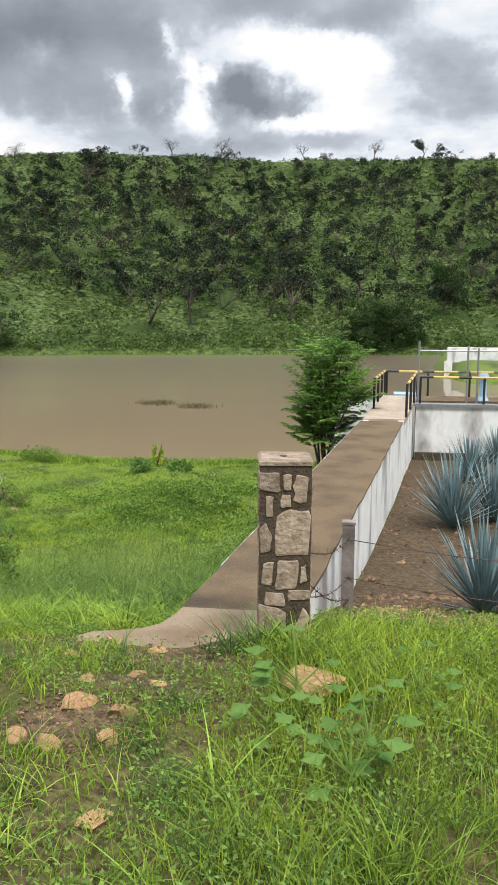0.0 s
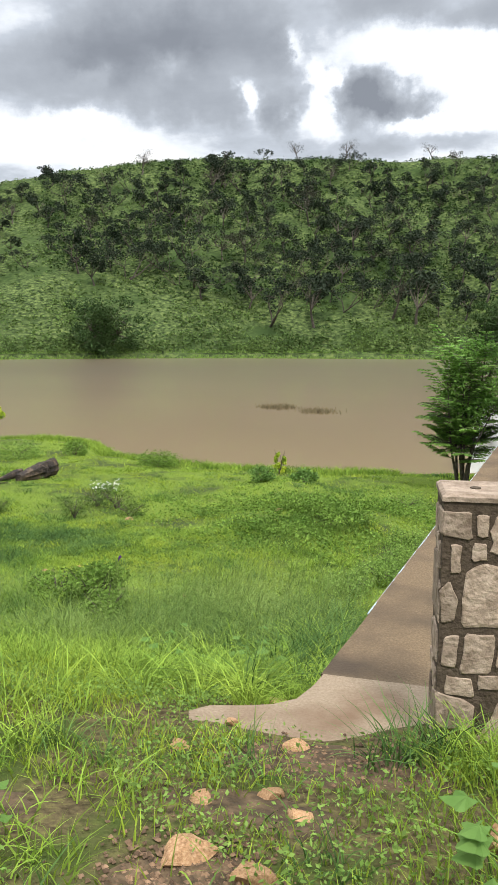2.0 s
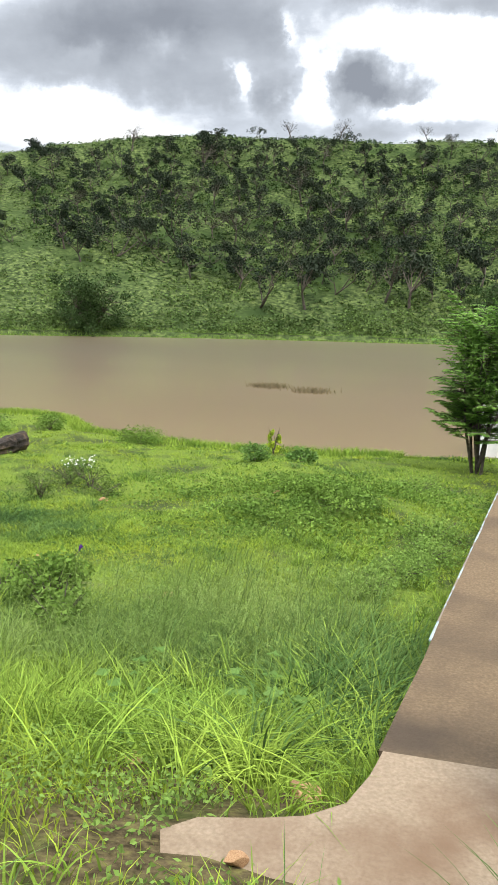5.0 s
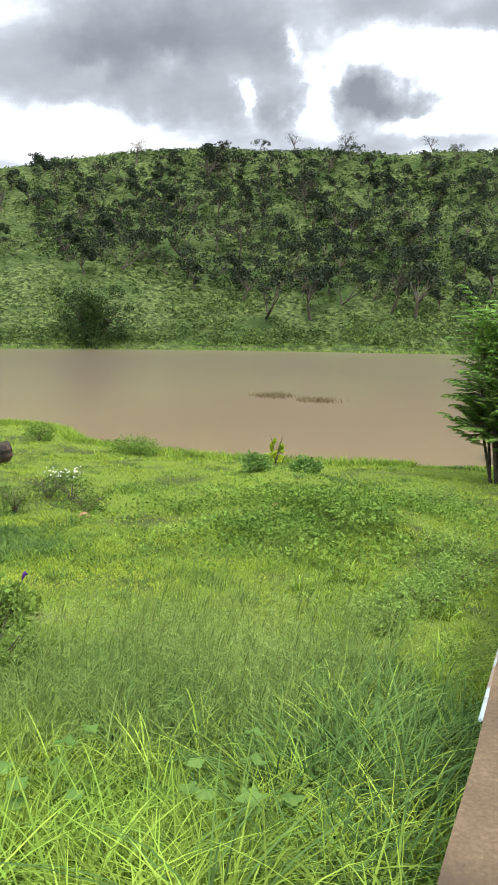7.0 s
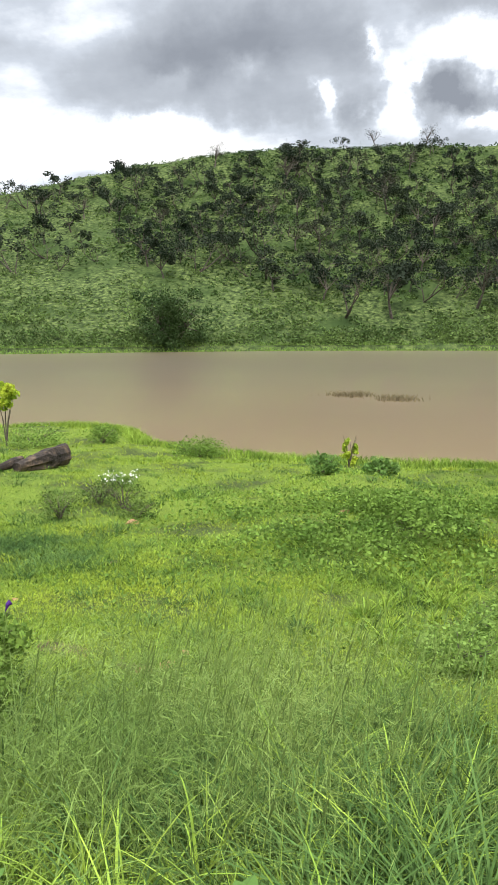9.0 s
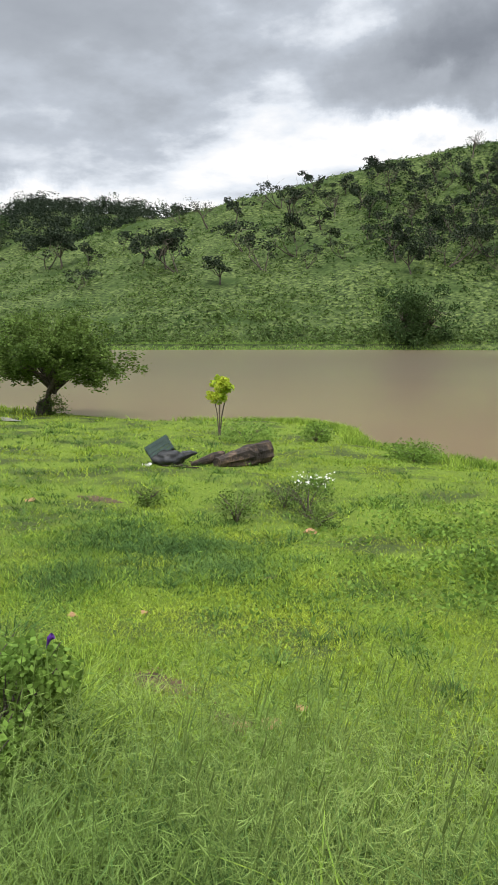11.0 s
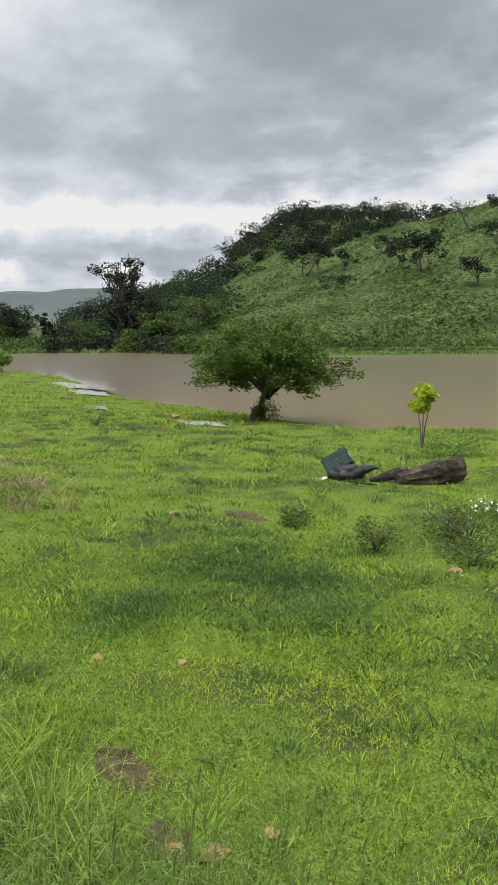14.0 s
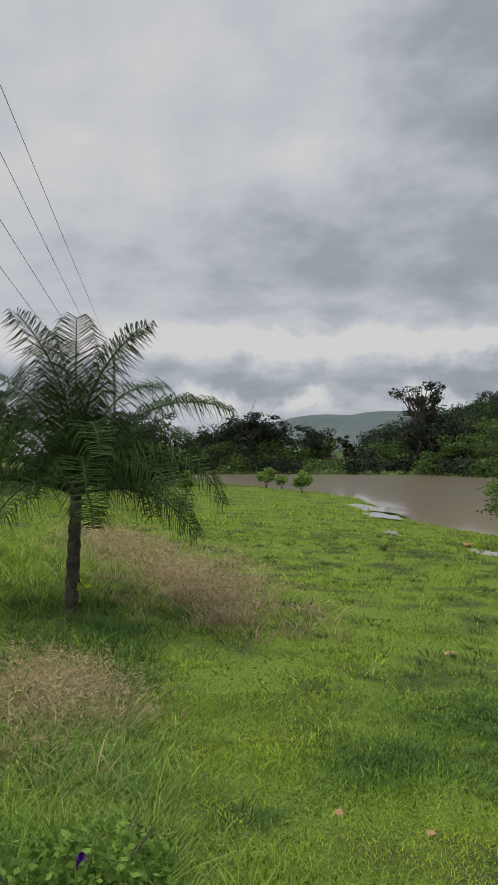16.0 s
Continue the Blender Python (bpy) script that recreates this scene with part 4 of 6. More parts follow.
def hill_scrub():
    r = np.random.default_rng(21)
    g = Geo()
    n = 26000
    th = r.uniform(-16, 64, n)
    s = r.uniform(0.0, 1.0, n) ** 1.35
    far = np.interp(th, FAR_T, FAR_R)
    rad = far + 0.6 + 62 * s
    x, y = OX - rad * np.sin(np.radians(th)), OY + rad * np.cos(np.radians(th))
    keep = wave(x, y, 3.2, 4.0) + r.normal(size=n) * 0.5 > -0.1
    x, y, s = x[keep], y[keep], s[keep]
    z = ground_height(x, y)
    size = r.uniform(0.14, 0.44, len(x)) * np.where(r.uniform(size=len(x)) < 0.10, 1.7, 1) * np.where(s < 0.12, 1.4, 1.0)
    per = 10
    c = np.repeat(np.c_[x, y, z + size * 0.12], per, 0)
    sz = np.repeat(size, per)
    dome = ball(len(c)) * np.c_[sz, sz, sz * 0.8]
    dome[:, 2] = np.abs(dome[:, 2])
    g.leaves(c + dome, 0.10 + sz * 0.30, narrow=0.75)
    tagged(new("hill_scrub", g.mesh("hill_scrub", L_SHRUB)), "low green scrub and herbs covering the hillside", "scrub", kind="stuff")
    # undergrowth between the trees, its dark leaves also standing in for their shade
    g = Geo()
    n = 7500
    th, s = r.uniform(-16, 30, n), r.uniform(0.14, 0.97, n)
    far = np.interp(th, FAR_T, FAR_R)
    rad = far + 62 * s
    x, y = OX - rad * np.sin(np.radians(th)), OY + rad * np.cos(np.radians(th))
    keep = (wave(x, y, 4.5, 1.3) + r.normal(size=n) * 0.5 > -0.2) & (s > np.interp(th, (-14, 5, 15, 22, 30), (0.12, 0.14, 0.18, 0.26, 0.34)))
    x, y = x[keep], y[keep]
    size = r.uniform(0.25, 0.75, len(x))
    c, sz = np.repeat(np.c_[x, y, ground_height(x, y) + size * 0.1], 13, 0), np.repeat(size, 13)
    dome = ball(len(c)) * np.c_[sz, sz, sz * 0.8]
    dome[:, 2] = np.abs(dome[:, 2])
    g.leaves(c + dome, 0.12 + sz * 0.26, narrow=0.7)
    tagged(new("undergrowth", g.mesh("undergrowth", L_BUSH)), "bushy undergrowth darkened for the shade between the hillside trees", "undergrowth", kind="stuff")
    # leafy bushes of uneven height along the far waterline
    g = Geo()
    n = 900
    th = r.uniform(-16, 63, n)
    far = np.interp(th, FAR_T, FAR_R)
    rad = far + r.uniform(0.2, 3.6, n)
    x, y = OX - rad * np.sin(np.radians(th)), OY + rad * np.cos(np.radians(th))
    size = r.uniform(0.25, 0.7, n) * (0.6 + 0.7 * (wave(x, y, 1.8, 9.0) > 0.1))
    c = np.repeat(np.c_[x, y, ground_height(x, y) + size * 0.4], 40, 0)
    sz = np.repeat(size, 40)
    g.leaves(c + ball(len(c)) * np.c_[sz, sz, sz * 0.8], 0.08 + sz * 0.2, narrow=0.6)
    tagged(new("shore_scrub", g.mesh("shore_scrub", L_SHRUB)), "leafy scrub along the far waterline", "scrub", kind="stuff")
    g = Geo()
    n = 9000
    th = r.uniform(-16, 62, n)
    far = np.interp(th, FAR_T, FAR_R)
    rad = far + r.uniform(-0.9, 1.0, n)
    x, y = OX - rad * np.sin(np.radians(th)), OY + rad * np.cos(np.radians(th))
    g.blades(np.c_[x, y, np.maximum(ground_height(x, y), 0)], 0.2, 0.10, 0.6, 2)
    tagged(new("shore_grass", g.mesh("shore_grass", L_WEED)), "pale green grass strip at the far waterline", "grass", kind="stuff")


hill_scrub()


def far_woods():
    """The dark wooded hill and the thickets at the lake's far end."""
    r = np.random.default_rng(31)
    g = Geo()
    h = Geo()
    for i in range(470):
        th = r.uniform(37, 69)
        far = float(np.interp(th, FAR_T, FAR_R))
        rad = far + (r.uniform(66, 124) if th < 57 else r.uniform(22, 120))
        x, y, _ = polar(th, rad)
        w = r.uniform(1.3, 3.1)
        z = on_ground(x, y) + w * 0.6
        crown = h if r.uniform() < (0.12 if th < 56 else 0.35) else g
        for k in range(6):
            c = np.array([x, y, z]) + r.normal(size=3) * w * [0.5, 0.5, 0.3]
            crown.leaves(c + ball(46) * [w * 0.48, w * 0.48, w * 0.3], 0.36, narrow=0.65)
    tagged(new("far_green_woods", h.mesh("far_green_woods", L_BUSH)), "greener tree crowns among the far woods", "woods", kind="stuff")
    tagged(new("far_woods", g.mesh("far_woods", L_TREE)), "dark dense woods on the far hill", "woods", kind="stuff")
    g, h = Geo(), Geo()
    for i in range(900):
        th = r.uniform(55, 86)
        far = float(np.interp(th, FAR_T, FAR_R))
        x, y, _ = polar(th, far + r.uniform(-0.6, 7))
        if 65.5 < th < 73 and r.uniform() < 0.5:
            continue
        w = r.uniform(0.5, 1.5) * (1.5 if th > 73 else 1)
        c = np.array([x, y, max(0.2, on_ground(x, y)) + w * 0.4])
        (g if wave(th * 1.0, 0.0, 1.3, 2.0) > 0 else h).leaves(c + ball(44) * [w, w, w * 0.75], 0.34, narrow=0.6)
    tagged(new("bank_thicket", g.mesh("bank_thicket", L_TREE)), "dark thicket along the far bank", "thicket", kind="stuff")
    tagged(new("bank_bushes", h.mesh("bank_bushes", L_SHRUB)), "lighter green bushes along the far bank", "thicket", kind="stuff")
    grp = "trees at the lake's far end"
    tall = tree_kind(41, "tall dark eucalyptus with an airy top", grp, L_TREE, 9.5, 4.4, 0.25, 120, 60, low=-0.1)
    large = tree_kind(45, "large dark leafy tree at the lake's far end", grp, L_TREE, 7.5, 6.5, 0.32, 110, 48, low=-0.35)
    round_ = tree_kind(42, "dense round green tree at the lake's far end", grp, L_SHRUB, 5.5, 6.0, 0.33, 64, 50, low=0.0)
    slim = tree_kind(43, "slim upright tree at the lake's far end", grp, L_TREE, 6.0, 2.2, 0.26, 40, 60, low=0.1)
    place = [(large, 76.0, 5, 1.0), (large, 77.6, 7, 0.85), (large, 74.6, 8, 0.8), (large, 71.6, 9, 0.75), (large, 79.6, 3, 0.7), (large, 62.2, 8, 0.8), (tall, 64.4, 6, 1.12), (tall, 63.6, 9, 0.6), (round_, 66.4, 12, 0.7), (slim, 69.2, 12, 0.85), (round_, 72.2, 8, 0.85), (round_, 71.4, 14, 1.0), (round_, 74.6, 5, 0.95), (tall, 75.6, 10, 0.7),
             (tall, 74.4, 12, 0.72), (round_, 76.6, 4, 0.9), (round_, 78.2, 4, 0.8), (round_, 79.2, 2, 0.55), (slim, 73.2, 16, 0.7), (round_, 62.0, 5, 0.9), (round_, 60.6, 7, 0.8), (round_, 59.0, 6, 0.6), (round_, 58.0, 14, 0.9),
             (round_, 61.2, 14, 1.2), (round_, 67.8, 5, 0.28), (round_, 66.2, 3, 0.3), (round_, 62.6, 2, 0.3), (round_, 61.4, 2, 0.32), (round_, 80.4, 1, 0.5), (round_, 77.4, 9, 1.1)]
    used = set()
    for k, th, d, sc in place:
        x, y, _ = polar(th, float(np.interp(th, FAR_T, FAR_R)) + d)
        m = pose(x, y, on_ground(x, y) - (1.5 * sc if k is round_ else 0.1), 0, 0, th * 37)
        c = k if k.name not in used else copy_thing(k, m)
        used.add(k.name)
        c.matrix_basis = m
        c.scale = (sc, sc, sc)
    # thickets on the near bank, far to the west
    for th, rad, sc in ((83.4, 60, 0.72), (85.2, 54, 0.66), (91.5, 46, 0.6), (94.5, 50, 0.66)):
        x, y, _ = polar(th, rad)
        c = copy_thing(large, pose(x, y, on_ground(x, y) - 0.3, 0, 0, th * 7))
        c.scale = (sc, sc, sc)
    for th, rad, sc in ((83.5, 58, 0.95), (85, 52, 0.75), (81.8, 62, 0.7), (92, 40, 0.55), (96, 44, 0.8), (100, 36, 0.7), (88, 60, 0.8), (104, 30, 0.7)):
        x, y, _ = polar(th, rad)
        c = copy_thing(round_, pose(x, y, on_ground(x, y) - 1.6 * sc, 0, 0, th * 11))
        c.scale = (sc, sc, sc)
    # leafy shore bushes right across the water
    dense = tree_kind(44, "dense dark green bush at the far waterline", "bushes at the far waterline", L_BUSH, 4.2, 5.2, 0.19, 120, 120, stems=3, low=-0.5)
    dense_used = False
    for th, d, sc, zz in ((26.4, 1.8, 0.95, 1.15), (-3.0, 2.0, 1.0, 1.1), (-1.4, 3.0, 0.7, 1.0), (-4.6, 3.0, 0.8, 1.1), (-8.2, 12, 0.85, 1.2)):
        x, y, _ = polar(th, float(np.interp(th, FAR_T, FAR_R)) + d)
        m = pose(x, y, on_ground(x, y) - 0.5 * sc, 0, 0, th * 13)
        c = copy_thing(dense, m) if dense_used else dense
        c.matrix_basis, dense_used = m, True
        c.scale = (sc, sc, sc * zz)
        tagged(c, "dense dark green bush at the far waterline", "bush", "bushes at the far waterline")
    x, y, _ = polar(71.0, 113)
    shed = thing("shed", (x, y, on_ground(x, y)), "small low shed with a dark roof among trees", "shed", rz=70)
    part("shed_wall", Geo().box((-2.2, -1.2, -0.3), (2.2, 1.2, 1.3)), M_SCREE, shed)
    part("shed_roof", Geo().add([(-2.5, -1.5, 1.3), (2.5, -1.5, 1.3), (2.5, 1.5, 1.75), (-2.5, 1.5, 1.75), (-2.5, -1.5, 1.38), (2.5, -1.5, 1.38), (2.5, 1.5, 1.83), (-2.5, 1.5, 1.83)],
         [(0, 3, 2, 1), (4, 5, 6, 7), (0, 1, 5, 4), (1, 2, 6, 5), (2, 3, 7, 6), (3, 0, 4, 7)]), M_ROOF, shed)


far_woods()


# ---- plants and things on the near bank ----
def build_acacia():
    x, y = -17.72, 18.30
    t = thing("acacia_tree", (x, y, on_ground(x, y)), "low umbrella-shaped acacia with feathery foliage at the waterline", "tree")
    r = np.random.default_rng(51)
    trunk, crown = Geo(), Geo()
    trunk.tube([(-0.15, 0, -0.2), (-0.02, 0, 0.3), (0.22, 0.1, 0.75), (0.35, 0.1, 1.05)], [0.24, 0.20, 0.15, 0.11], 8)
    trunk.tube([(0.02, 0.02, 0.2), (0.45, -0.2, 0.7), (0.9, -0.3, 1.15)], [0.09, 0.07, 0.04], 6)
    for k in range(44):
        a = r.uniform(0, 2 * np.pi)
        reach = 1.68 * math.sqrt(r.uniform(0.03, 1))
        dome = 2.3 - 0.36 * reach ** 2 * r.uniform(0.8, 1.2)
        e = np.array([0.35 + math.cos(a) * reach, math.sin(a) * reach, max(0.7, dome)])
        s = np.array([0.33, 0.08, r.uniform(0.6, 1.05)])
        mid = (s + e) / 2 + [0, 0, 0.25] + r.normal(size=3) * 0.08
        trunk.tube([s, mid, e], [0.05, 0.03, 0.008], 5, False)
        for q in range(10):
            c = mid + (e - mid) * r.uniform(0.05, 1.1) + r.normal(size=3) * 0.2
            d = (e - s) / np.linalg.norm(e - s) + [0, 0, -0.35]
            tip = c + d * r.uniform(0.25, 0.5)
            trunk.tube([c, tip], [0.008, 0.003], 3, False)
            u = r.uniform(0, 1, 84)[:, None]
            crown.leaves(c + (tip - c) * u + r.normal(size=(84, 3)) * 0.085, 0.105, normal=np.tile(d, (84, 1)), spread=0.8, narrow=0.4)
    for k in range(60):
        c = np.array([r.uniform(0.0, 0.8), r.uniform(-0.35, 0.2), r.uniform(0.05, 0.55)])
        crown.leaves(c + r.normal(size=(14, 3)) * 0.09, 0.07, narrow=0.4)
    part("trunk", trunk, M_BARK, t)
    part("crown", crown, L_ACAC, t)


build_acacia()


def feather(geo, stem, a, b, sag, pairs, leaflet, width, r):
    """A pinnate frond from a to b: a thin midrib with leaflets on both sides."""
    a, b = np.array(a, float), np.array(b, float)
    u = np.linspace(0, 1, 7)
    pts = a + (b - a) * u[:, None] + np.c_[np.zeros(7), np.zeros(7), -sag * u ** 2 + sag * 0.6 * u]
    stem.tube(pts, np.linspace(0.006, 0.002, 7) * (leaflet / 0.12) ** 0.6, 4, False)
    k = np.linspace(0.12, 1, pairs)
    pos = np.stack([np.interp(k, u, pts[:, i]) for i in range(3)], -1)
    way = np.gradient(pos, axis=0)
    way /= np.linalg.norm(way, axis=1)[:, None] + 1e-9
    side = np.cross(way, [0, 0, 1.0])
    side /= np.linalg.norm(side, axis=1)[:, None] + 1e-9
    taper = np.sin(np.clip(k * 0.9 + 0.08, 0, 1) * np.pi) ** 0.6
    for sg in (-1, 1):
        ln = (leaflet * taper)[:, None]
        tip = pos + (side * sg + way * 0.45 + r.normal(size=pos.shape) * 0.12) * ln - [0, 0, 0.25] * ln
        w = way * width
        v = np.stack([pos, (pos + tip) / 2 + w, tip, (pos + tip) / 2 - w], 1).reshape(-1, 3)
        geo.add(v, np.arange(pairs)[:, None] * 4 + np.array([0, 1, 2, 3]))


def build_feathery_tree():
    x, y = 0.42, 16.3
    t = thing("jacaranda_tree", (x, y, on_ground(x, y) - 0.02), "young feathery-leaved tree beside the walkway", "tree")
    r = np.random.default_rng(61)
    trunk, crown = Geo(), Geo()
    for k in range(9):
        a = r.uniform(0, 2 * np.pi)
        h = r.uniform(1.6, 2.4)
        lean = r.uniform(0.1, 0.7)
        top = np.array([math.cos(a) * lean + 0.18, math.sin(a) * lean, h])
        base = np.array([r.normal() * 0.05, r.normal() * 0.05, -0.1])
        pts = [base, base * 0.5 + top * 0.45 + r.normal(size=3) * 0.04, top]
        trunk.tube(pts, [0.03, 0.022, 0.008], 6, False)
        for q in range(14):
            s = r.uniform(0.2, 1.0) ** 0.7
            c = np.array([np.interp(s, [0, 0.5, 1], [p[i] for p in pts]) for i in range(3)])
            b = r.uniform(0, 2 * np.pi)
            ln = r.uniform(0.35, 0.62)
            e = c + [math.cos(b) * ln, math.sin(b) * ln, r.uniform(-0.12, 0.22) + 0.25 * s]
            for m in range(6):
                u = (m + 1) / 6
                p = c + (e - c) * u
                way = (e - c) / np.linalg.norm(e - c)
                side = np.cross(way, [0, 0, 1])
                for sg in (-1, 1):
                    f = p + (side * sg * 0.8 + way * 0.5) * 0.2
                    feather(crown, trunk, p, f, 0.07, 8, 0.08, 0.019, r)
            trunk.tube([c, (c + e) / 2 + [0, 0, 0.03], e], [0.006, 0.004, 0.002], 3, False)
    for k in range(90):
        d = ball(1)[0]
        c = np.array([0.18, 0, 1.75]) + d * [0.62, 0.62, 0.8]
        crown.leaves(c + r.normal(size=(46, 3)) * 0.09, 0.085, narrow=0.26, droop=0.5)
    part("trunk", trunk, M_BARK, t)
    part("crown", crown, L_JAC, t)
    t.scale = (1.08, 1.08, 1.2)


build_feathery_tree()


def build_palm():
    x, y = -9.0, 6.46
    t = thing("palm_tree", (x, y, on_ground(x, y)), "young feather palm with drooping dark fronds in the grass", "palm tree")
    r = np.random.default_rng(71)
    trunk, fronds, ribs = Geo(), Geo(), Geo()
    z = np.linspace(-0.2, 1.45, 18)
    trunk.tube(np.c_[0.03 * np.sin(z * 2), 0.05 * z, z], 0.078 - 0.012 * z + 0.007 * np.cos(np.arange(18) * np.pi), 10)
    top = np.array([0.0, 0.07, 1.32])
    for k in range(26):
        a = k * 2.399 + r.normal() * 0.15
        u = np.linspace(0, 1, 12)
        start = [84, 70, 60, 48, 34, 16][k % 6] + r.normal() * 4
        bend = [62, 92, 108, 118, 105, 80][k % 6] * r.uniform(0.85, 1.1)
        size = [2.15, 2.2, 2.15, 2.05, 1.9, 1.6][k % 6]
        el = np.radians(start - bend * u ** 1.3)
        step = size / 11
        out = np.r_[0, np.cumsum(np.cos(el[:-1]) * step)]
        up = np.r_[0, np.cumsum(np.sin(el[:-1]) * step)]
        pts = top + np.c_[math.cos(a) * out, math.sin(a) * out, up]
        ribs.tube(pts, np.linspace(0.022, 0.004, 12), 5, False)
        n = 84
        q = np.linspace(0.16, 1, n)
        pos = np.stack([np.interp(q, u, pts[:, i]) for i in range(3)], -1)
        way = np.gradient(pos, axis=0); way /= np.linalg.norm(way, axis=1)[:, None]
        side = np.cross(way, [0, 0, 1.0]); side /= np.linalg.norm(side, axis=1)[:, None] + 1e-9
        ln = (0.60 * np.sin(np.clip(q * 0.86 + 0.1, 0, 1) * np.pi) ** 0.55)[:, None]
        for sg in (-1, 1):
            mid = pos + (side * sg * 0.8 + way * 0.42 + [0, 0, 0.22] + r.normal(size=pos.shape) * 0.1) * ln * 0.5
            tip = mid + (side * sg * 0.5 + way * 0.4 + [0, 0, -0.75] + r.normal(size=pos.shape) * 0.14) * ln * 0.6
            w = way * 0.0065
            v = np.stack([pos - w * 0.6, pos + w * 0.6, mid + w, mid - w, tip], 1).reshape(-1, 3)
            i = np.arange(n)[:, None] * 5
            fronds.add(v, i + np.array([0, 1, 2, 3]))
            fronds.add(v, i + np.array([3, 2, 4]))
    part("trunk", trunk, M_BARK, t)
    part("rib", ribs, L_PALM, t, "green frond midribs")
    part("frond", fronds, L_PALM, t)
    g = Geo()
    c = np.array([0.04, 0.1, 0.28])
    g.leaves(c + RNG.normal(size=(14, 3)) * [0.03, 0.03, 0.09], 0.10, narrow=0.8)
    part("creeper", g, L_YEL, t, "small yellow-green creeper on the trunk")


build_palm()


def build_cables():
    c = thing("overhead_cables", (0, 0, 0), "thin black overhead cables crossing the sky", "cable", kind="")
    px, py = -61.8, 9.95
    base = on_ground(px, py)
    pole = thing("utility_pole", (px, py, base), "distant utility pole beyond the palm", "utility pole")
    part("shaft", Geo().tube([(0, 0, -0.5), (0, 0, 10.2 - base)], [0.14, 0.09], 8), M_POST, pole)
    part("crossarm", Geo().box((-0.8, -0.06, 9.4 - base), (0.8, 0.06, 9.52 - base)), M_POST, pole)
    for a, b in (((-10.69, 4.94, 9.22), (-61.6, 9.93, 10.0)), ((-11.27, 4.82, 8.42), (-61.73, 9.92, 8.24)), ((-11.83, 4.71, 7.41), (-61.83, 9.91, 6.94)), ((-12.15, 4.65, 6.64), (-61.92, 9.9, 5.5))):
        a, b = np.array(a), np.array(b)
        u = np.linspace(-0.35, 1, 40)[:, None]
        pts = a + (b - a) * u - np.c_[np.zeros(40), np.zeros(40), 0.04 * np.sin(np.pi * np.clip(u[:, 0], 0, 1))]
        part("cable", Geo().tube(pts, 0.007, 4, False), M_CABLE, c)


build_cables()


def agave(kind_seed, n=110, length=0.95):
    """The leaves of a rosette, one by one."""
    r = np.random.default_rng(kind_seed)
    for k in range(n):
        a = k * 2.39996
        tilt = radians(86 - 66 * (k / n) ** 1.1 + r.normal() * 5)
        ln = length * r.uniform(0.85, 1.08) * (0.72 + 0.28 * math.sin(math.pi * min(1, k / n + 0.2)))
        d = np.array([math.cos(a) * math.cos(tilt), math.sin(a) * math.cos(tilt), math.sin(tilt)])
        s = np.array([-math.sin(a), math.cos(a), 0])
        up = np.cross(d, s)
        v = []
        for u, w in ((0.04, 0.013), (0.3, 0.020), (0.65, 0.014), (1.0, 0.001)):
            c = d * ln * u + np.array([0, 0, 0.06 + 0.03 * u])
            v += [c - s * w, c - up * w * 0.55, c + s * w]
        f = [(3 * i + j, 3 * i + j + 1, 3 * i + j + 4, 3 * i + j + 3) for i in range(3) for j in range(2)]
        f += [(3 * i + 2, 3 * i, 3 * i + 3, 3 * i + 5) for i in range(3)]
        yield Geo().add(v, f)


def build_agaves():
    first = None
    for x, y, s, rz in ((2.10, 5.68, 0.92, 0), (2.45, 10.4, 1.15, 40), (3.1, 10.9, 1.05, 80), (3.1, 8.0, 1.0, 10), (3.3, 14.6, 1.0, 130), (4.3, 13.2, 1.0, 200), (2.75, 5.4, 0.9, 300), (4.2, 17.0, 0.85, 60)):
        m = pose(x, y, on_ground(x, y) - 0.03, 0, 0, rz)
        if first is None:
            first = thing("agave", (0, 0, 0), "blue-grey agave rosette of stiff pointed leaves", "agave", "agaves in the bare soil")
            for g in agave(5):
                part("leaf", g, L_AGAVE, first)
            c = first
            c.matrix_basis = m
        else:
            c = copy_thing(first, m)
        c.scale = (s, s, s)


build_agaves()


def rock_mesh(seed, flat=0.6):
    r = np.random.default_rng(seed)
    bm = bmesh.new()
    bmesh.ops.create_icosphere(bm, subdivisions=3, radius=1)
    planes = r.normal(size=(12, 3))
    planes /= np.linalg.norm(planes, axis=1)[:, None]
    off = r.uniform(0.42, 0.66, 12)
    for v in bm.verts:
        c = np.array(v.co)
        for p, o in zip(planes, off):
            d = c @ p - o
            if d > 0:
                c = c - p * d * 0.97
        c = c * 1.25 + 0.025 * np.array(noise.noise_vector(Vector(c * 4 + seed)))
        v.co = (c[0], c[1] * 0.8, c[2] * flat)
    me = bpy.data.meshes.new("rock")
    bm.to_mesh(me)
    bm.free()
    me.materials.append(M_ROCK)
    return me


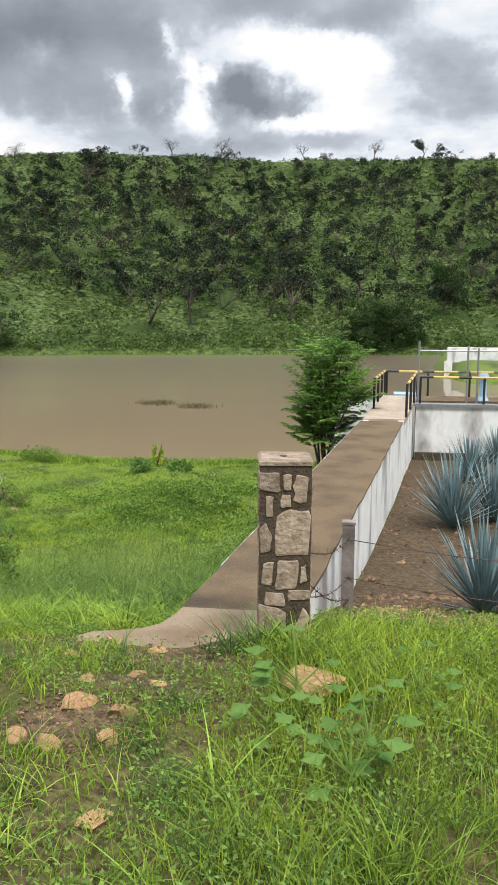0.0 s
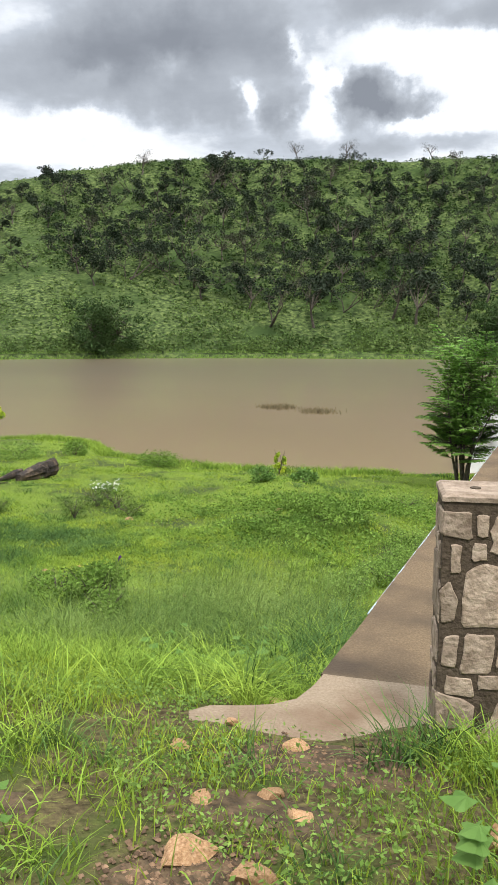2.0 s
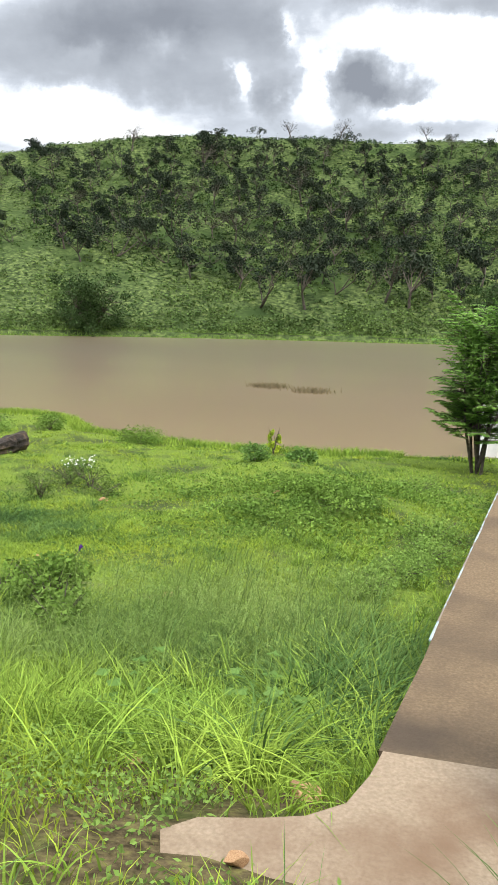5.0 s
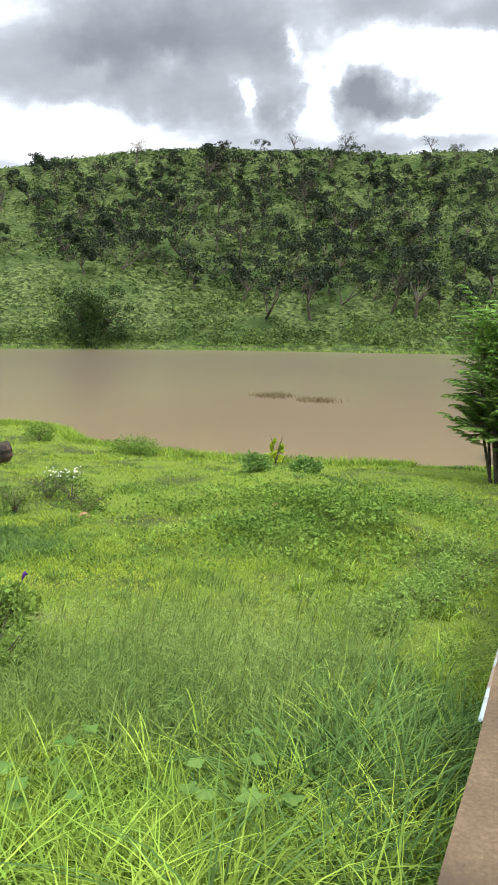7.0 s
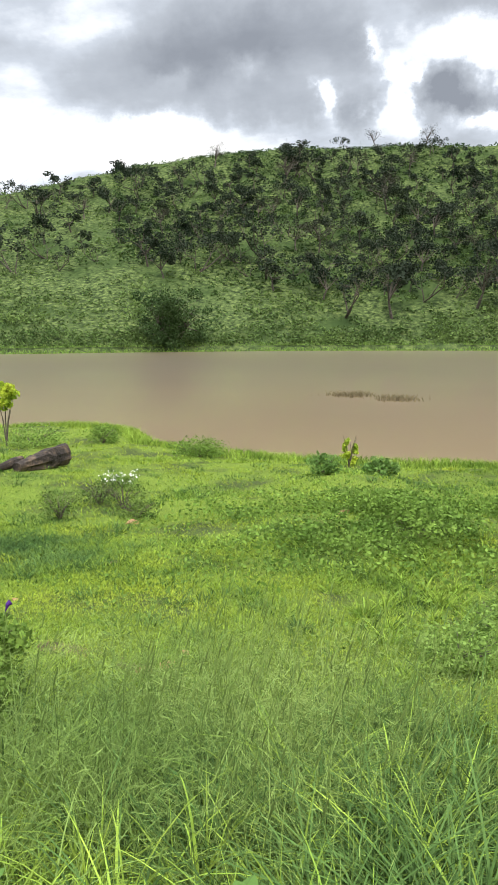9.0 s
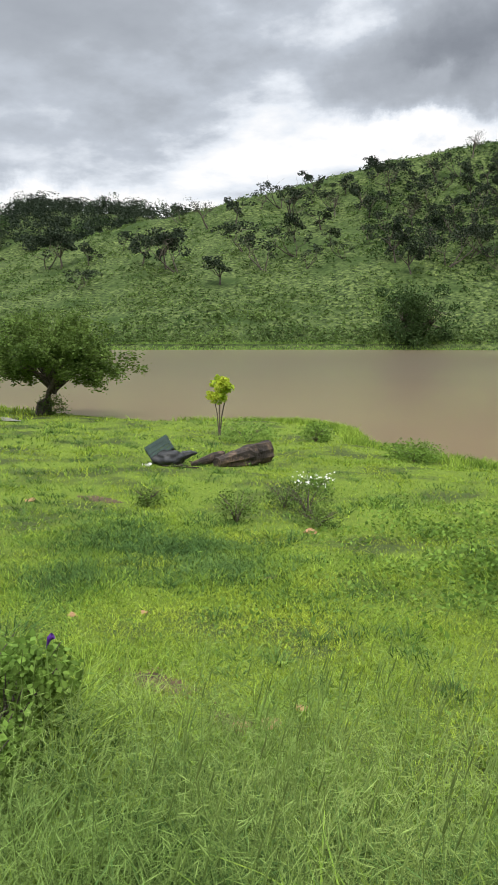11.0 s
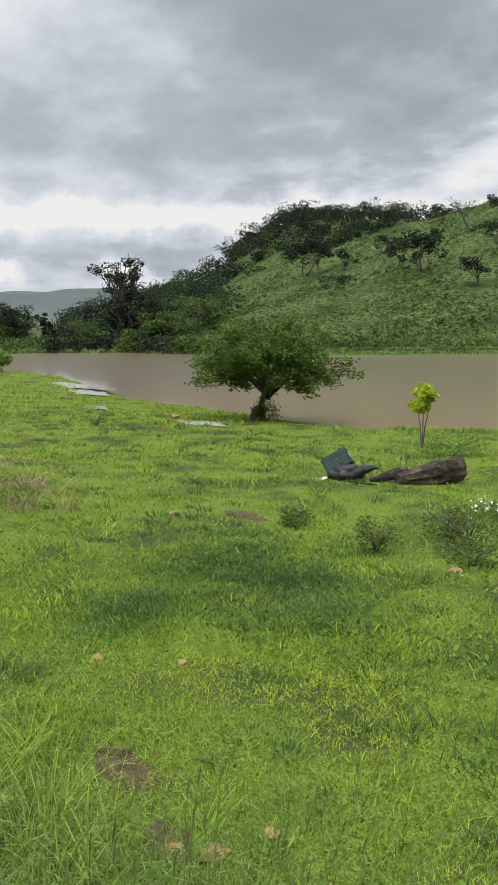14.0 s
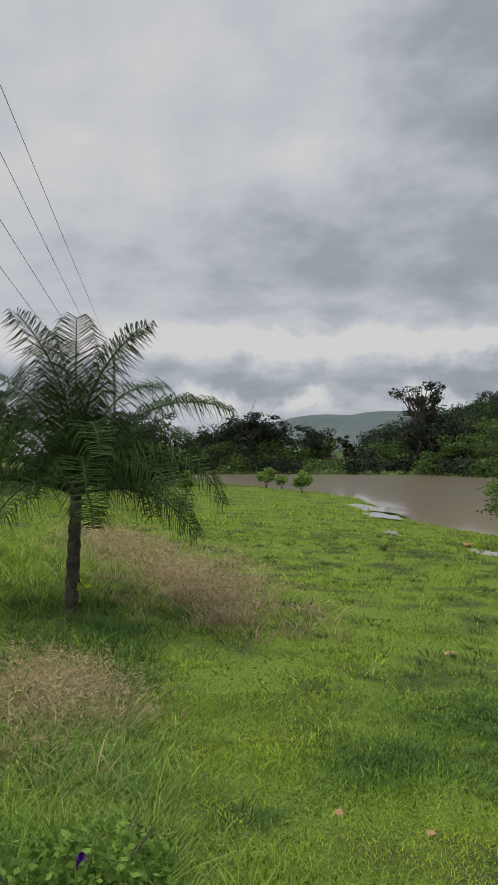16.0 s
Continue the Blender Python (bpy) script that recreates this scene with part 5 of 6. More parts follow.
def scatter_rocks():
    shapes = [rock_mesh(s, f) for s, f in ((1, 0.5), (2, 0.62), (3, 0.45), (4, 0.7))]
    rocks = [(0.78, 2.53, 0.14, 2), (1.3, 5.5, 0.06, 0), (1.42, 5.62, 0.045, 3), (1.22, 5.7, 0.05, 1), (1.55, 5.45, 0.05, 2), (1.35, 5.15, 0.055, 3), (1.6, 5.75, 0.04, 1), (-0.24, 2.13, 0.075, 1), (0.03, 2.5, 0.04, 2), (-0.38, 1.78, 0.04, 3), (-0.23, 1.74, 0.05, 1), (-0.01, 1.84, 0.045, 0), (0.11, 1.27, 0.05, 2), (-0.12, 3.12, 0.05, 2), (-0.02, 2.08, 0.05, 3), (-0.11, 2.62, 0.045, 0), (-0.32, 2.5, 0.04, 2),
             (-0.40, 3.98, 0.05, 3), (-1.03, 4.06, 0.045, 2), (-0.57, 2.96, 0.04, 1), (-2.24, 7.33, 0.045, 0), (-2.16, 7.46, 0.05, 1), (-2.15, 7.7, 0.03, 2), (-3.74, 8.22, 0.025, 3), (-3.95, 7.8, 0.03, 1), (1.25, 5.35, 0.07, 1), (1.38, 5.9, 0.05, 2), (1.12, 5.95, 0.045, 3), (1.5, 5.2, 0.04, 0), (1.2, 4.9, 0.04, 1),
             (1.7, 5.05, 0.05, 2), (-4.45, 11.2, 0.06, 1), (-2.3, 12.1, 0.06, 0), (-7.7, 10.3, 0.06, 2), (-18.2, 16.0, 0.12, 3), (-1.6, 13.0, 0.08, 2)]
    for x, y, s, k in rocks:
        ob = new("rock", shapes[k])
        ob.matrix_basis = pose(x, y, on_ground(x, y) + s * (0.3 if s > 0.1 else 0.12), RNG.uniform(-12, 12), RNG.uniform(-12, 12), RNG.uniform(0, 360))
        ob.scale = (s * 1.35, s * 1.35, s * 1.25)
        tagged(ob, "large flat orange-brown rock in the grass" if s > 0.1 else "small orange-brown rock lying on the ground", "rock", "rocks on the bank")
    ob = new("rock", shapes[3])
    ob.matrix_basis = pose(-0.45, 3.30, SLAB_Z + 0.02, 0, 0, 20)
    ob.scale = (0.03, 0.03, 0.03)
    tagged(ob, "small orange stone lying on the concrete landing", "rock", "rocks on the bank")
    # gravel: in front of the landing, on the dirt patch and over the agave bed
    g = Geo()
    n = 5700
    px = np.r_[RNG.normal(-2.82, 0.14, 400), RNG.normal(0.0, 0.30, 700), RNG.normal(-0.17, 0.15, 1300), RNG.uniform(1.0, 3.6, 1800), RNG.uniform(1.0, 2.2, 1500)]
    py = np.r_[RNG.normal(7.43, 0.09, 400), RNG.normal(3.02, 0.10, 700), RNG.normal(1.98, 0.17, 1300), RNG.uniform(4.6, 16, 1800), RNG.uniform(4.4, 6.6, 1500)]
    pz = ground_height(px, py)
    s = RNG.uniform(0.006, 0.02, n) * np.where(px > 1, RNG.uniform(0.8, 3.0, n), np.where(py > 7, 0.4, 0.65))
    octa = np.array([(1, 0, 0), (0, 1, 0), (-1, 0, 0), (0, -1, 0), (0, 0, 0.7), (0, 0, -0.7)], float)
    v = np.c_[px, py, pz + s * 0.4][:, None] + octa[None] * s[:, None, None] * RNG.uniform(0.6, 1.3, (n, 6, 1))
    tri = np.array([(0, 1, 4), (1, 2, 4), (2, 3, 4), (3, 0, 4), (1, 0, 5), (2, 1, 5), (3, 2, 5), (0, 3, 5)])
    g.add(v.reshape(-1, 3), (np.arange(n)[:, None, None] * 6 + tri[None]).reshape(-1, 3))
    tagged(new("gravel", g.mesh("gravel", M_GRAVEL)), "loose reddish gravel on bare soil", "gravel", kind="stuff")


scatter_rocks()


def soil_patch(name, outline_r, cx, cy, material, label, lift=0.005, seed=0, stretch=1.0):
    """A thin uneven sheet of bare soil or shallow water on the ground, with a ragged rim."""
    r = np.random.default_rng(seed)
    n, m = 40, 7
    ang = np.linspace(0, 2 * np.pi, n, endpoint=False)
    rim = outline_r * (1 + 0.12 * np.sin(2 * ang + seed) + 0.06 * np.sin(5 * ang + 2 * seed) + r.normal(size=n) * 0.06)
    rows = []
    for k in range(m):
        s = (k + 0.2) / (m - 0.8)
        x, y = cx + np.cos(ang) * rim * s * stretch, cy + np.sin(ang) * rim * s
        z = ground_height(x, y) + lift * (1 - s ** 4) - 0.004 * (k == m - 1)
        rows.append(np.stack([x, y, z], -1))
    g = Geo()
    i, j = np.meshgrid(np.arange(m - 1), np.arange(n), indexing="ij")
    k = (j + 1) % n
    g.add(np.concatenate(rows), np.stack([i * n + j, (i + 1) * n + j, (i + 1) * n + k, i * n + k], -1).reshape(-1, 4))
    g.add(rows[0], [tuple(range(n))])
    return tagged(new(name, g.mesh(name, material, True)), label, name.replace("_", " "), kind="structure")


DIRT = [(-0.20, 1.95, 0.24, 1.0), (-2.82, 7.43, 0.13, 1.3), (0.05, 2.98, 0.26, 2.0), (-0.12, 2.50, 0.16, 2.2), (-2.3, 7.35, 0.10, 1.6), (-7.33, 11.0, 0.16, 2.6), (-3.75, 9.6, 0.10, 0.5), (-1.0, 2.2, 0.15, 1.3)]
for k, (x, y, rad, st) in enumerate(DIRT):
    soil_patch("bare_soil", rad, x, y, M_DIRT, "patch of bare reddish soil in the grass", seed=k, stretch=st)
g = Geo()
xs, ys = np.meshgrid(np.arange(0, 3.6, 0.12), np.arange(4.3, 17.3, 0.15), indexing="ij")
xw = edge_left(ys) + 0.80 + xs
zz = ground_height(xw, ys) + 0.02 + 0.02 * wave(xw, ys, 0.3, 5)
nx, ny = xs.shape
i, j = np.meshgrid(np.arange(nx - 1), np.arange(ny - 1), indexing="ij")
g.add(np.stack([xw, ys, zz], -1), np.stack([i * ny + j, (i + 1) * ny + j, (i + 1) * ny + j + 1, i * ny + j + 1], -1).reshape(-1, 4))
tagged(new("agave_bed", g.mesh("agave_bed", M_DIRT, True)), "bare dark soil bed beside the dam wall", "soil", kind="structure")


def puddle(cx, cy, rad, st, seed):
    r = np.random.default_rng(seed)
    n = 36
    a = np.linspace(0, 2 * np.pi, n, endpoint=False)
    rim = rad * (1 + 0.25 * np.sin(2 * a + seed) + 0.18 * np.sin(5 * a + seed) + r.normal(size=n) * 0.05)
    x, y = cx + np.cos(a) * rim * st, cy + np.sin(a) * rim
    z = float(np.percentile(ground_height(x, y), 70)) + 0.012
    g = Geo().add(np.c_[x, y, np.full(n, z)], [tuple(range(n))])
    tagged(new("puddle", g.mesh("puddle", M_PUDDLE)), "shallow puddle in the wet grass", "puddle", kind="structure")


for k, args in enumerate(((-16.9, 15.95, 0.34, 2.6), (-34, 19.6, 0.9, 3.0), (-29.5, 18.3, 0.6, 2.4), (-22, 15.6, 0.22, 2.4))):
    puddle(*args, k)


def build_log():
    a, b = np.array([-8.02, 13.98, 0]), np.array([-7.86, 15.05, 0])
    t = thing("log", (-7.94, 14.5, on_ground(-7.94, 14.5)), "thick charred log with rough bark lying in the grass", "log")
    r = np.random.default_rng(81)
    u = np.linspace(0, 1, 14)
    seg = 18
    ang = np.linspace(0, 2 * np.pi, seg, endpoint=False)
    d = (b - a) / np.linalg.norm(b - a)
    s = np.array([-d[1], d[0], 0])
    ring = []
    for k, q in enumerate(u):
        rad = (0.085 + 0.085 * min(1, q * 1.8)) * (1 + 0.10 * np.sin(3 * ang + 2 * q) + 0.07 * np.sin(8 * ang + 5 * q) + r.normal(size=seg) * 0.03)
        c = (a - np.array([-7.94, 14.5, 0])) * (1 - q) + (b - np.array([-7.94, 14.5, 0])) * q + np.array([0, 0, 0.10 + 0.07 * q])
        ring.append(c + rad[:, None] * (np.cos(ang)[:, None] * s + np.sin(ang)[:, None] * [0, 0, 1.0]))
    g = Geo()
    i, j = np.meshgrid(np.arange(13), np.arange(seg), indexing="ij")
    k = (j + 1) % seg
    g.add(np.concatenate(ring), np.stack([i * seg + j, i * seg + k, (i + 1) * seg + k, (i + 1) * seg + j], -1).reshape(-1, 4))
    g.add(ring[0], [tuple(range(seg))])
    part("bark", g, M_LOG, t)
    part("cut_end", Geo().add(ring[-1] + d * 0.003, [tuple(range(seg))]), M_LOGEND, t, "brown sawn end")
    # charred branch piece beside it
    t2 = thing("branch_stump", (-8.22, 14.02, on_ground(-8.22, 14.02)), "short charred piece of wood beside the log", "wood")
    g = Geo().tube([(-0.16, -0.22, 0.03), (-0.06, -0.06, 0.07), (0.05, 0.1, 0.12), (0.12, 0.24, 0.16)], [0.03, 0.06, 0.085, 0.06], 10)
    part("wood_piece", g, M_LOG, t2)
    g = Geo()
    for q in range(16):
        c = np.array([r.uniform(-0.45, 0), r.uniform(-0.5, 0), 0.02])
        e = c + [r.normal() * 0.15, r.normal() * 0.15, r.uniform(0.0, 0.07)]
        g.tube([c, e], [0.012, 0.006], 4)
    part("splinters", g, M_LOG, t2)


build_log()


def build_crate():
    x, y = -8.78, 13.66
    bag = thing("black_bag", (x + 0.05, y, on_ground(x, y)), "slumped black plastic bag full of rubbish", "bag")
    bm = bmesh.new()
    bmesh.ops.create_icosphere(bm, subdivisions=4, radius=1)
    for v in bm.verts:
        c = Vector(v.co)
        n = noise.noise(c * 1.7) * 0.25 + noise.noise(c * 5) * 0.07
        k = 1 + n
        v.co = (c.x * 0.27 * k, c.y * 0.25 * k, max(-0.02, 0.10 + c.z * 0.14 * k))
    me = bpy.data.meshes.new("bag_body")
    bm.to_mesh(me); bm.free()
    me.materials.append(M_RUBBER)
    for p in me.polygons:
        p.use_smooth = True
    part("bag_body", me, M_RUBBER, bag)
    part("bag_tail", Geo().tube([(0.14, 0.18, 0.13), (0.24, 0.28, 0.17), (0.30, 0.34, 0.17)], [0.08, 0.045, 0.012], 8), M_RUBBER, bag, "twisted bag end")
    t = thing("plastic_crate", (x - 0.02, y - 0.02, on_ground(x, y) + 0.17), "dark green slatted plastic crate tipped over on a bag", "crate")
    t.matrix_basis = pose(x - 0.02, y - 0.02, on_ground(x, y) + 0.13, -24, -30, 52)
    L_, W_, H_ = 0.19, 0.13, 0.20
    part("base", Geo().box((-L_, -W_, 0), (L_, W_, 0.012)), M_CRATE, t)
    for sx in (-1, 1):
        for k in range(5):
            part("end_slat", Geo().box((sx * L_ - 0.008, -W_, 0.014 + k * 0.05), (sx * L_ + 0.008, W_, 0.05 + k * 0.05)), M_CRATE, t)
    for sy in (-1, 1):
        for k in range(5):
            part("side_slat", Geo().box((-L_ + 0.012, sy * W_ - 0.007, 0.014 + k * 0.05), (L_ - 0.012, sy * W_ + 0.007, 0.05 + k * 0.05)), M_CRATE, t)
        for q in range(5):
            xx = -L_ + 0.02 + q * (2 * L_ - 0.04) / 4
            part("rib", Geo().box((xx - 0.009, sy * (W_ + 0.012) - 0.006, 0.0), (xx + 0.009, sy * (W_ + 0.012) + 0.006, H_)), M_CRATE, t)
    g = Geo()
    g.box((-L_ - 0.015, -W_ - 0.015, H_), (L_ + 0.015, -W_ + 0.008, H_ + 0.022)).box((-L_ - 0.015, W_ - 0.008, H_), (L_ + 0.015, W_ + 0.015, H_ + 0.022))
    g.box((-L_ - 0.015, -W_ + 0.009, H_), (-L_ + 0.008, W_ - 0.009, H_ + 0.022)).box((L_ - 0.008, -W_ + 0.009, H_), (L_ + 0.015, W_ - 0.009, H_ + 0.022))
    part("rim", g, M_CRATE, t)
    part("sticker", Geo().box((L_ + 0.010, -0.05, 0.12), (L_ + 0.013, 0.05, 0.19)), M_LITTER, t, "pale label")
    lit = thing("litter", (x - 0.02, y - 0.36, on_ground(x - 0.02, y - 0.36)), "crumpled white plastic litter in the grass", "litter")
    part("sheet", Geo().leaves(RNG.normal(size=(10, 3)) * [0.04, 0.04, 0.01] + [0, 0, 0.03], 0.07, narrow=0.8), M_LITTER, lit)


build_crate()


def bush(name, x, y, label, category, material, height, wide, leaf_size, n, stems=6, group="", narrow=0.55, flat=1.0, stem_h=0.0):
    z = on_ground(x, y)
    t = thing(name, (x, y, z), label, category, group)
    sg, lg = Geo(), Geo()
    for k in range(stems):
        a = RNG.uniform(0, 2 * np.pi)
        e = np.array([math.cos(a) * wide * 0.35, math.sin(a) * wide * 0.35, height * RNG.uniform(0.6, 0.95)])
        sg.tube([(0, 0, -0.03), e * [0.35, 0.35, 0.55], e], [0.012 * height + 0.003, 0.008 * height + 0.002, 0.002], 4, False)
    for k in range(max(6, n // 28)):
        d = ball(1)[0]
        c = np.array([d[0] * wide * 0.42, d[1] * wide * 0.42, stem_h + (height - stem_h) * (0.5 + 0.42 * d[2] * flat)])
        lg.leaves(c + ball(28) * wide * 0.14, leaf_size, narrow=narrow)
    tagged(part("stem", sg, M_BARK, t), kind="stuff")
    part("foliage", lg, material, t)
    return t


bush("yellow_shrub", -3.55, 17.5, "small yellow-tipped shrub at the waterline", "shrub", L_YEL, 0.62, 0.34, 0.06, 500)
bush("green_sapling", -10.55, 17.05, "leafy yellow-green sapling on thin stems by the water", "sapling", L_YEL, 1.32, 0.56, 0.10, 900, 4, stem_h=0.72)
bush("weed_bush", -10.1, 17.4, "tall pale green weeds round the sapling", "weeds", L_WEED, 0.38, 1.4, 0.05, 1800, 14)
bush("weed_bush", -9.0, 18.2, "dense green weed clump on the shore", "weeds", L_VINE, 0.36, 0.8, 0.05, 1200, 10)
bush("shore_bush", -6.5, 17.6, "low dense green bush on the shore", "bush", L_VINE, 0.3, 1.2, 0.05, 2000, 10)
bush("vine_shrub", -3.25, 14.7, "dark leafy shrub on the mound", "shrub", L_BROAD, 0.30, 0.55, 0.05, 900, 8)
bush("vine_shrub", -2.6, 15.6, "dark leafy shrub near the waterline", "shrub", L_BROAD, 0.30, 0.6, 0.07, 600, 8)
for x, y, w, h in ((-5.30, 11.1, 0.52, 0.34), (-6.70, 11.2, 0.42, 0.24), (-5.0, 12.0, 0.75, 0.36), (-5.45, 12.2, 0.7, 0.34), (-4.55, 11.5, 0.6, 0.22), (-17.4, 13.5, 0.9, 0.3)):
    bush("weed_clump", x, y, "dull green twiggy weed clump in the lawn", "weeds", L_ACAC, h, w, 0.028, 900, 18, "weed clumps on the lawn")
for x, y, s in ((-57, 20.5, 1.0), (-47.5, 20.4, 0.9), (-53, 20.6, 0.6)):
    bush("shore_sapling", x, y, "small leafy sapling on the grassy point", "sapling", L_WEED, 1.5 * s, 1.5 * s, 0.2, 700, 5, "saplings on the point", stem_h=0.35)
bush("lone_sapling", -33.5, 11.2, "slim lone sapling on the bank", "sapling", L_VINE, 1.5, 0.8, 0.16, 400, 3, stem_h=0.5)
for x, y, h, w, n in ((-2.64, 6.40, 0.50, 0.62, 2200), (-2.40, 6.08, 0.34, 0.50, 1400), (-3.1, 6.55, 0.34, 0.6, 1500)):
    bush("creeper_bush", x, y, "rank leafy creeper bush with broad leaves", "bush", L_VINE, h, w, 0.036, n, 16, narrow=0.7)
for x, y, h, w, n in ((-0.35, 8.7, 0.22, 0.7, 1700), (-0.2, 9.5, 0.24, 0.8, 1700), (-0.62, 8.1, 0.2, 0.6, 1300), (-0.1, 10.6, 0.2, 0.9, 1500), (-0.45, 13.9, 0.22, 0.9, 1100)):
    bush("leafy_weed", x, y, "low leafy weeds with small bright leaves in the grass", "weeds", L_WEED, h, w, 0.03, int(n * 1.5), 12, "leafy weeds in the grass", narrow=0.55)
x, y = RNG.normal(-5.85, 0.16, 110), RNG.normal(13.45, 0.12, 110)
fl = Geo().leaves(np.c_[x, y, ground_height(x, y) + RNG.uniform(0.06, 0.20, 110)], 0.032, narrow=0.8)
tagged(new("white_flowers", fl.mesh("white_flowers", M_LITTER)), "small white flowers scattered over low weeds", "flowers", kind="stuff")
bush("weed_clump", -5.85, 13.45, "low green weeds under white flowers", "weeds", L_VINE, 0.17, 0.5, 0.03, 600, 10, "weed clumps on the lawn")
fl = thing("morning_glory", (-2.44, 6.45, on_ground(-2.44, 6.45)), "single purple morning glory flower among leaves", "flower")
part("petals", Geo().tube([(0, 0, 0.50), (0.01, 0.01, 0.54), (0.02, 0.02, 0.55)], [0.003, 0.010, 0.014], 10, False), M_PURPLE, fl)
part("stalk", Geo().tube([(0, 0, -0.02), (0.02, 0, 0.25), (0, 0, 0.51)], 0.003, 4), L_WEED, fl)


def broad_plant(x, y, h, leaf_len, n, label):
    """A weed with lobed, hand-sized leaves on long stalks."""
    t = thing("broadleaf_weed", (x, y, on_ground(x, y)), label, "weed", "broad-leaved weeds by the road")
    for k in range(n):
        a, s = RNG.uniform(0, 2 * np.pi), (k + 1) / n
        e = np.array([math.cos(a) * h * 0.38, math.sin(a) * h * 0.38, h * (0.35 + 0.65 * s)])
        part("stalk", Geo().tube([(0, 0, -0.02), (0, 0, e[2] * 0.55), e], [0.006, 0.005, 0.003], 4, False), L_WEED, t)
        g = Geo()
        d = np.array([math.cos(a), math.sin(a), -0.18])
        sd = np.array([-math.sin(a), math.cos(a), 0])
        ln = leaf_len * RNG.uniform(0.75, 1.15)
        rim = []
        for q in np.linspace(-2.7, 2.7, 15):
            rad = ln * (0.62 + 0.38 * math.cos(q * 2.333) ** 2) * (0.8 + 0.2 * math.cos(q))
            p = e + d * (rad * math.cos(q) * 0.6 + ln * 0.25) + sd * rad * math.sin(q) * 0.6
            p[2] += 0.03 * math.cos(q * 5) * ln - 0.12 * abs(math.sin(q)) * ln
            rim.append(p)
        g.add([e + d * ln * 0.2 + [0, 0, 0.02 * ln], *rim], [(0, i + 1, i + 2) for i in range(14)])
        part("leaf", g, L_BROAD, t)


for args in ((0.95, 1.50, 0.30, 0.115, 9), (0.72, 2.2, 0.36, 0.11, 9), (1.02, 1.72, 0.30, 0.11, 9), (0.62, 1.9, 0.22, 0.10, 6), (1.25, 2.3, 0.3, 0.09, 7), (-0.85, 1.95, 0.2, 0.07, 7), (-1.3, 4.7, 0.32, 0.08, 9), (-0.75, 4.9, 0.36, 0.09, 9)):
    broad_plant(*args, "pale green weed with broad lobed leaves")


# islets of dry reeds in the lake
for cx, cy, w in ((-5.3, 31.5, 0.85), (-7.2, 32.6, 1.0)):
    t = thing("reed_islet", (cx, cy, -0.02), "low islet of dry brown reeds in the lake", "reeds", "reed islets")
    n = 420
    p = np.c_[RNG.normal(0, w * 0.42, n), RNG.normal(0, 0.3, n), np.zeros(n)]
    part("reeds", Geo().blades(p, 0.24, 0.028, 0.8, 2), L_REED, t)


# ---- grass ----
def clear(x, y):
    """Where grass can grow: not on concrete, in the lake, on bare soil or in the agave bed."""
    el = edge_left(y)
    ok = ~((x > el - 0.02) & (y > 3.9) & (y < 19))
    ok &= ~((x > -0.66) & (x < 0.74) & (y > 3.18) & (y < 3.95) & ~((x < -0.2) & (y > 3.55)))
    ok &= ~((x > el + 0.7) & (y > 4.2))
    ok &= ground_height(x, y) > 0.035
    for cx, cy, rad, st in DIRT:
        ok &= ((x - cx) / (rad * st)) ** 2 + ((y - cy) / rad) ** 2 > RNG.uniform(0.0, 1.0, len(x))
    return ok


def field(n, th0, th1, r0, r1, power=1.0, ox=-0.2, oy=4.0):
    th = np.radians(RNG.uniform(th0, th1, n))
    r = r0 + (r1 - r0) * RNG.uniform(0, 1, n) ** power
    x, y = ox - r * np.sin(th), oy + r * np.cos(th)
    k = clear(x, y)
    return x[k], y[k]


def grass_object(name, geo, material, label):
    return tagged(new(name, geo.mesh(name, material)), label, "grass", kind="stuff")


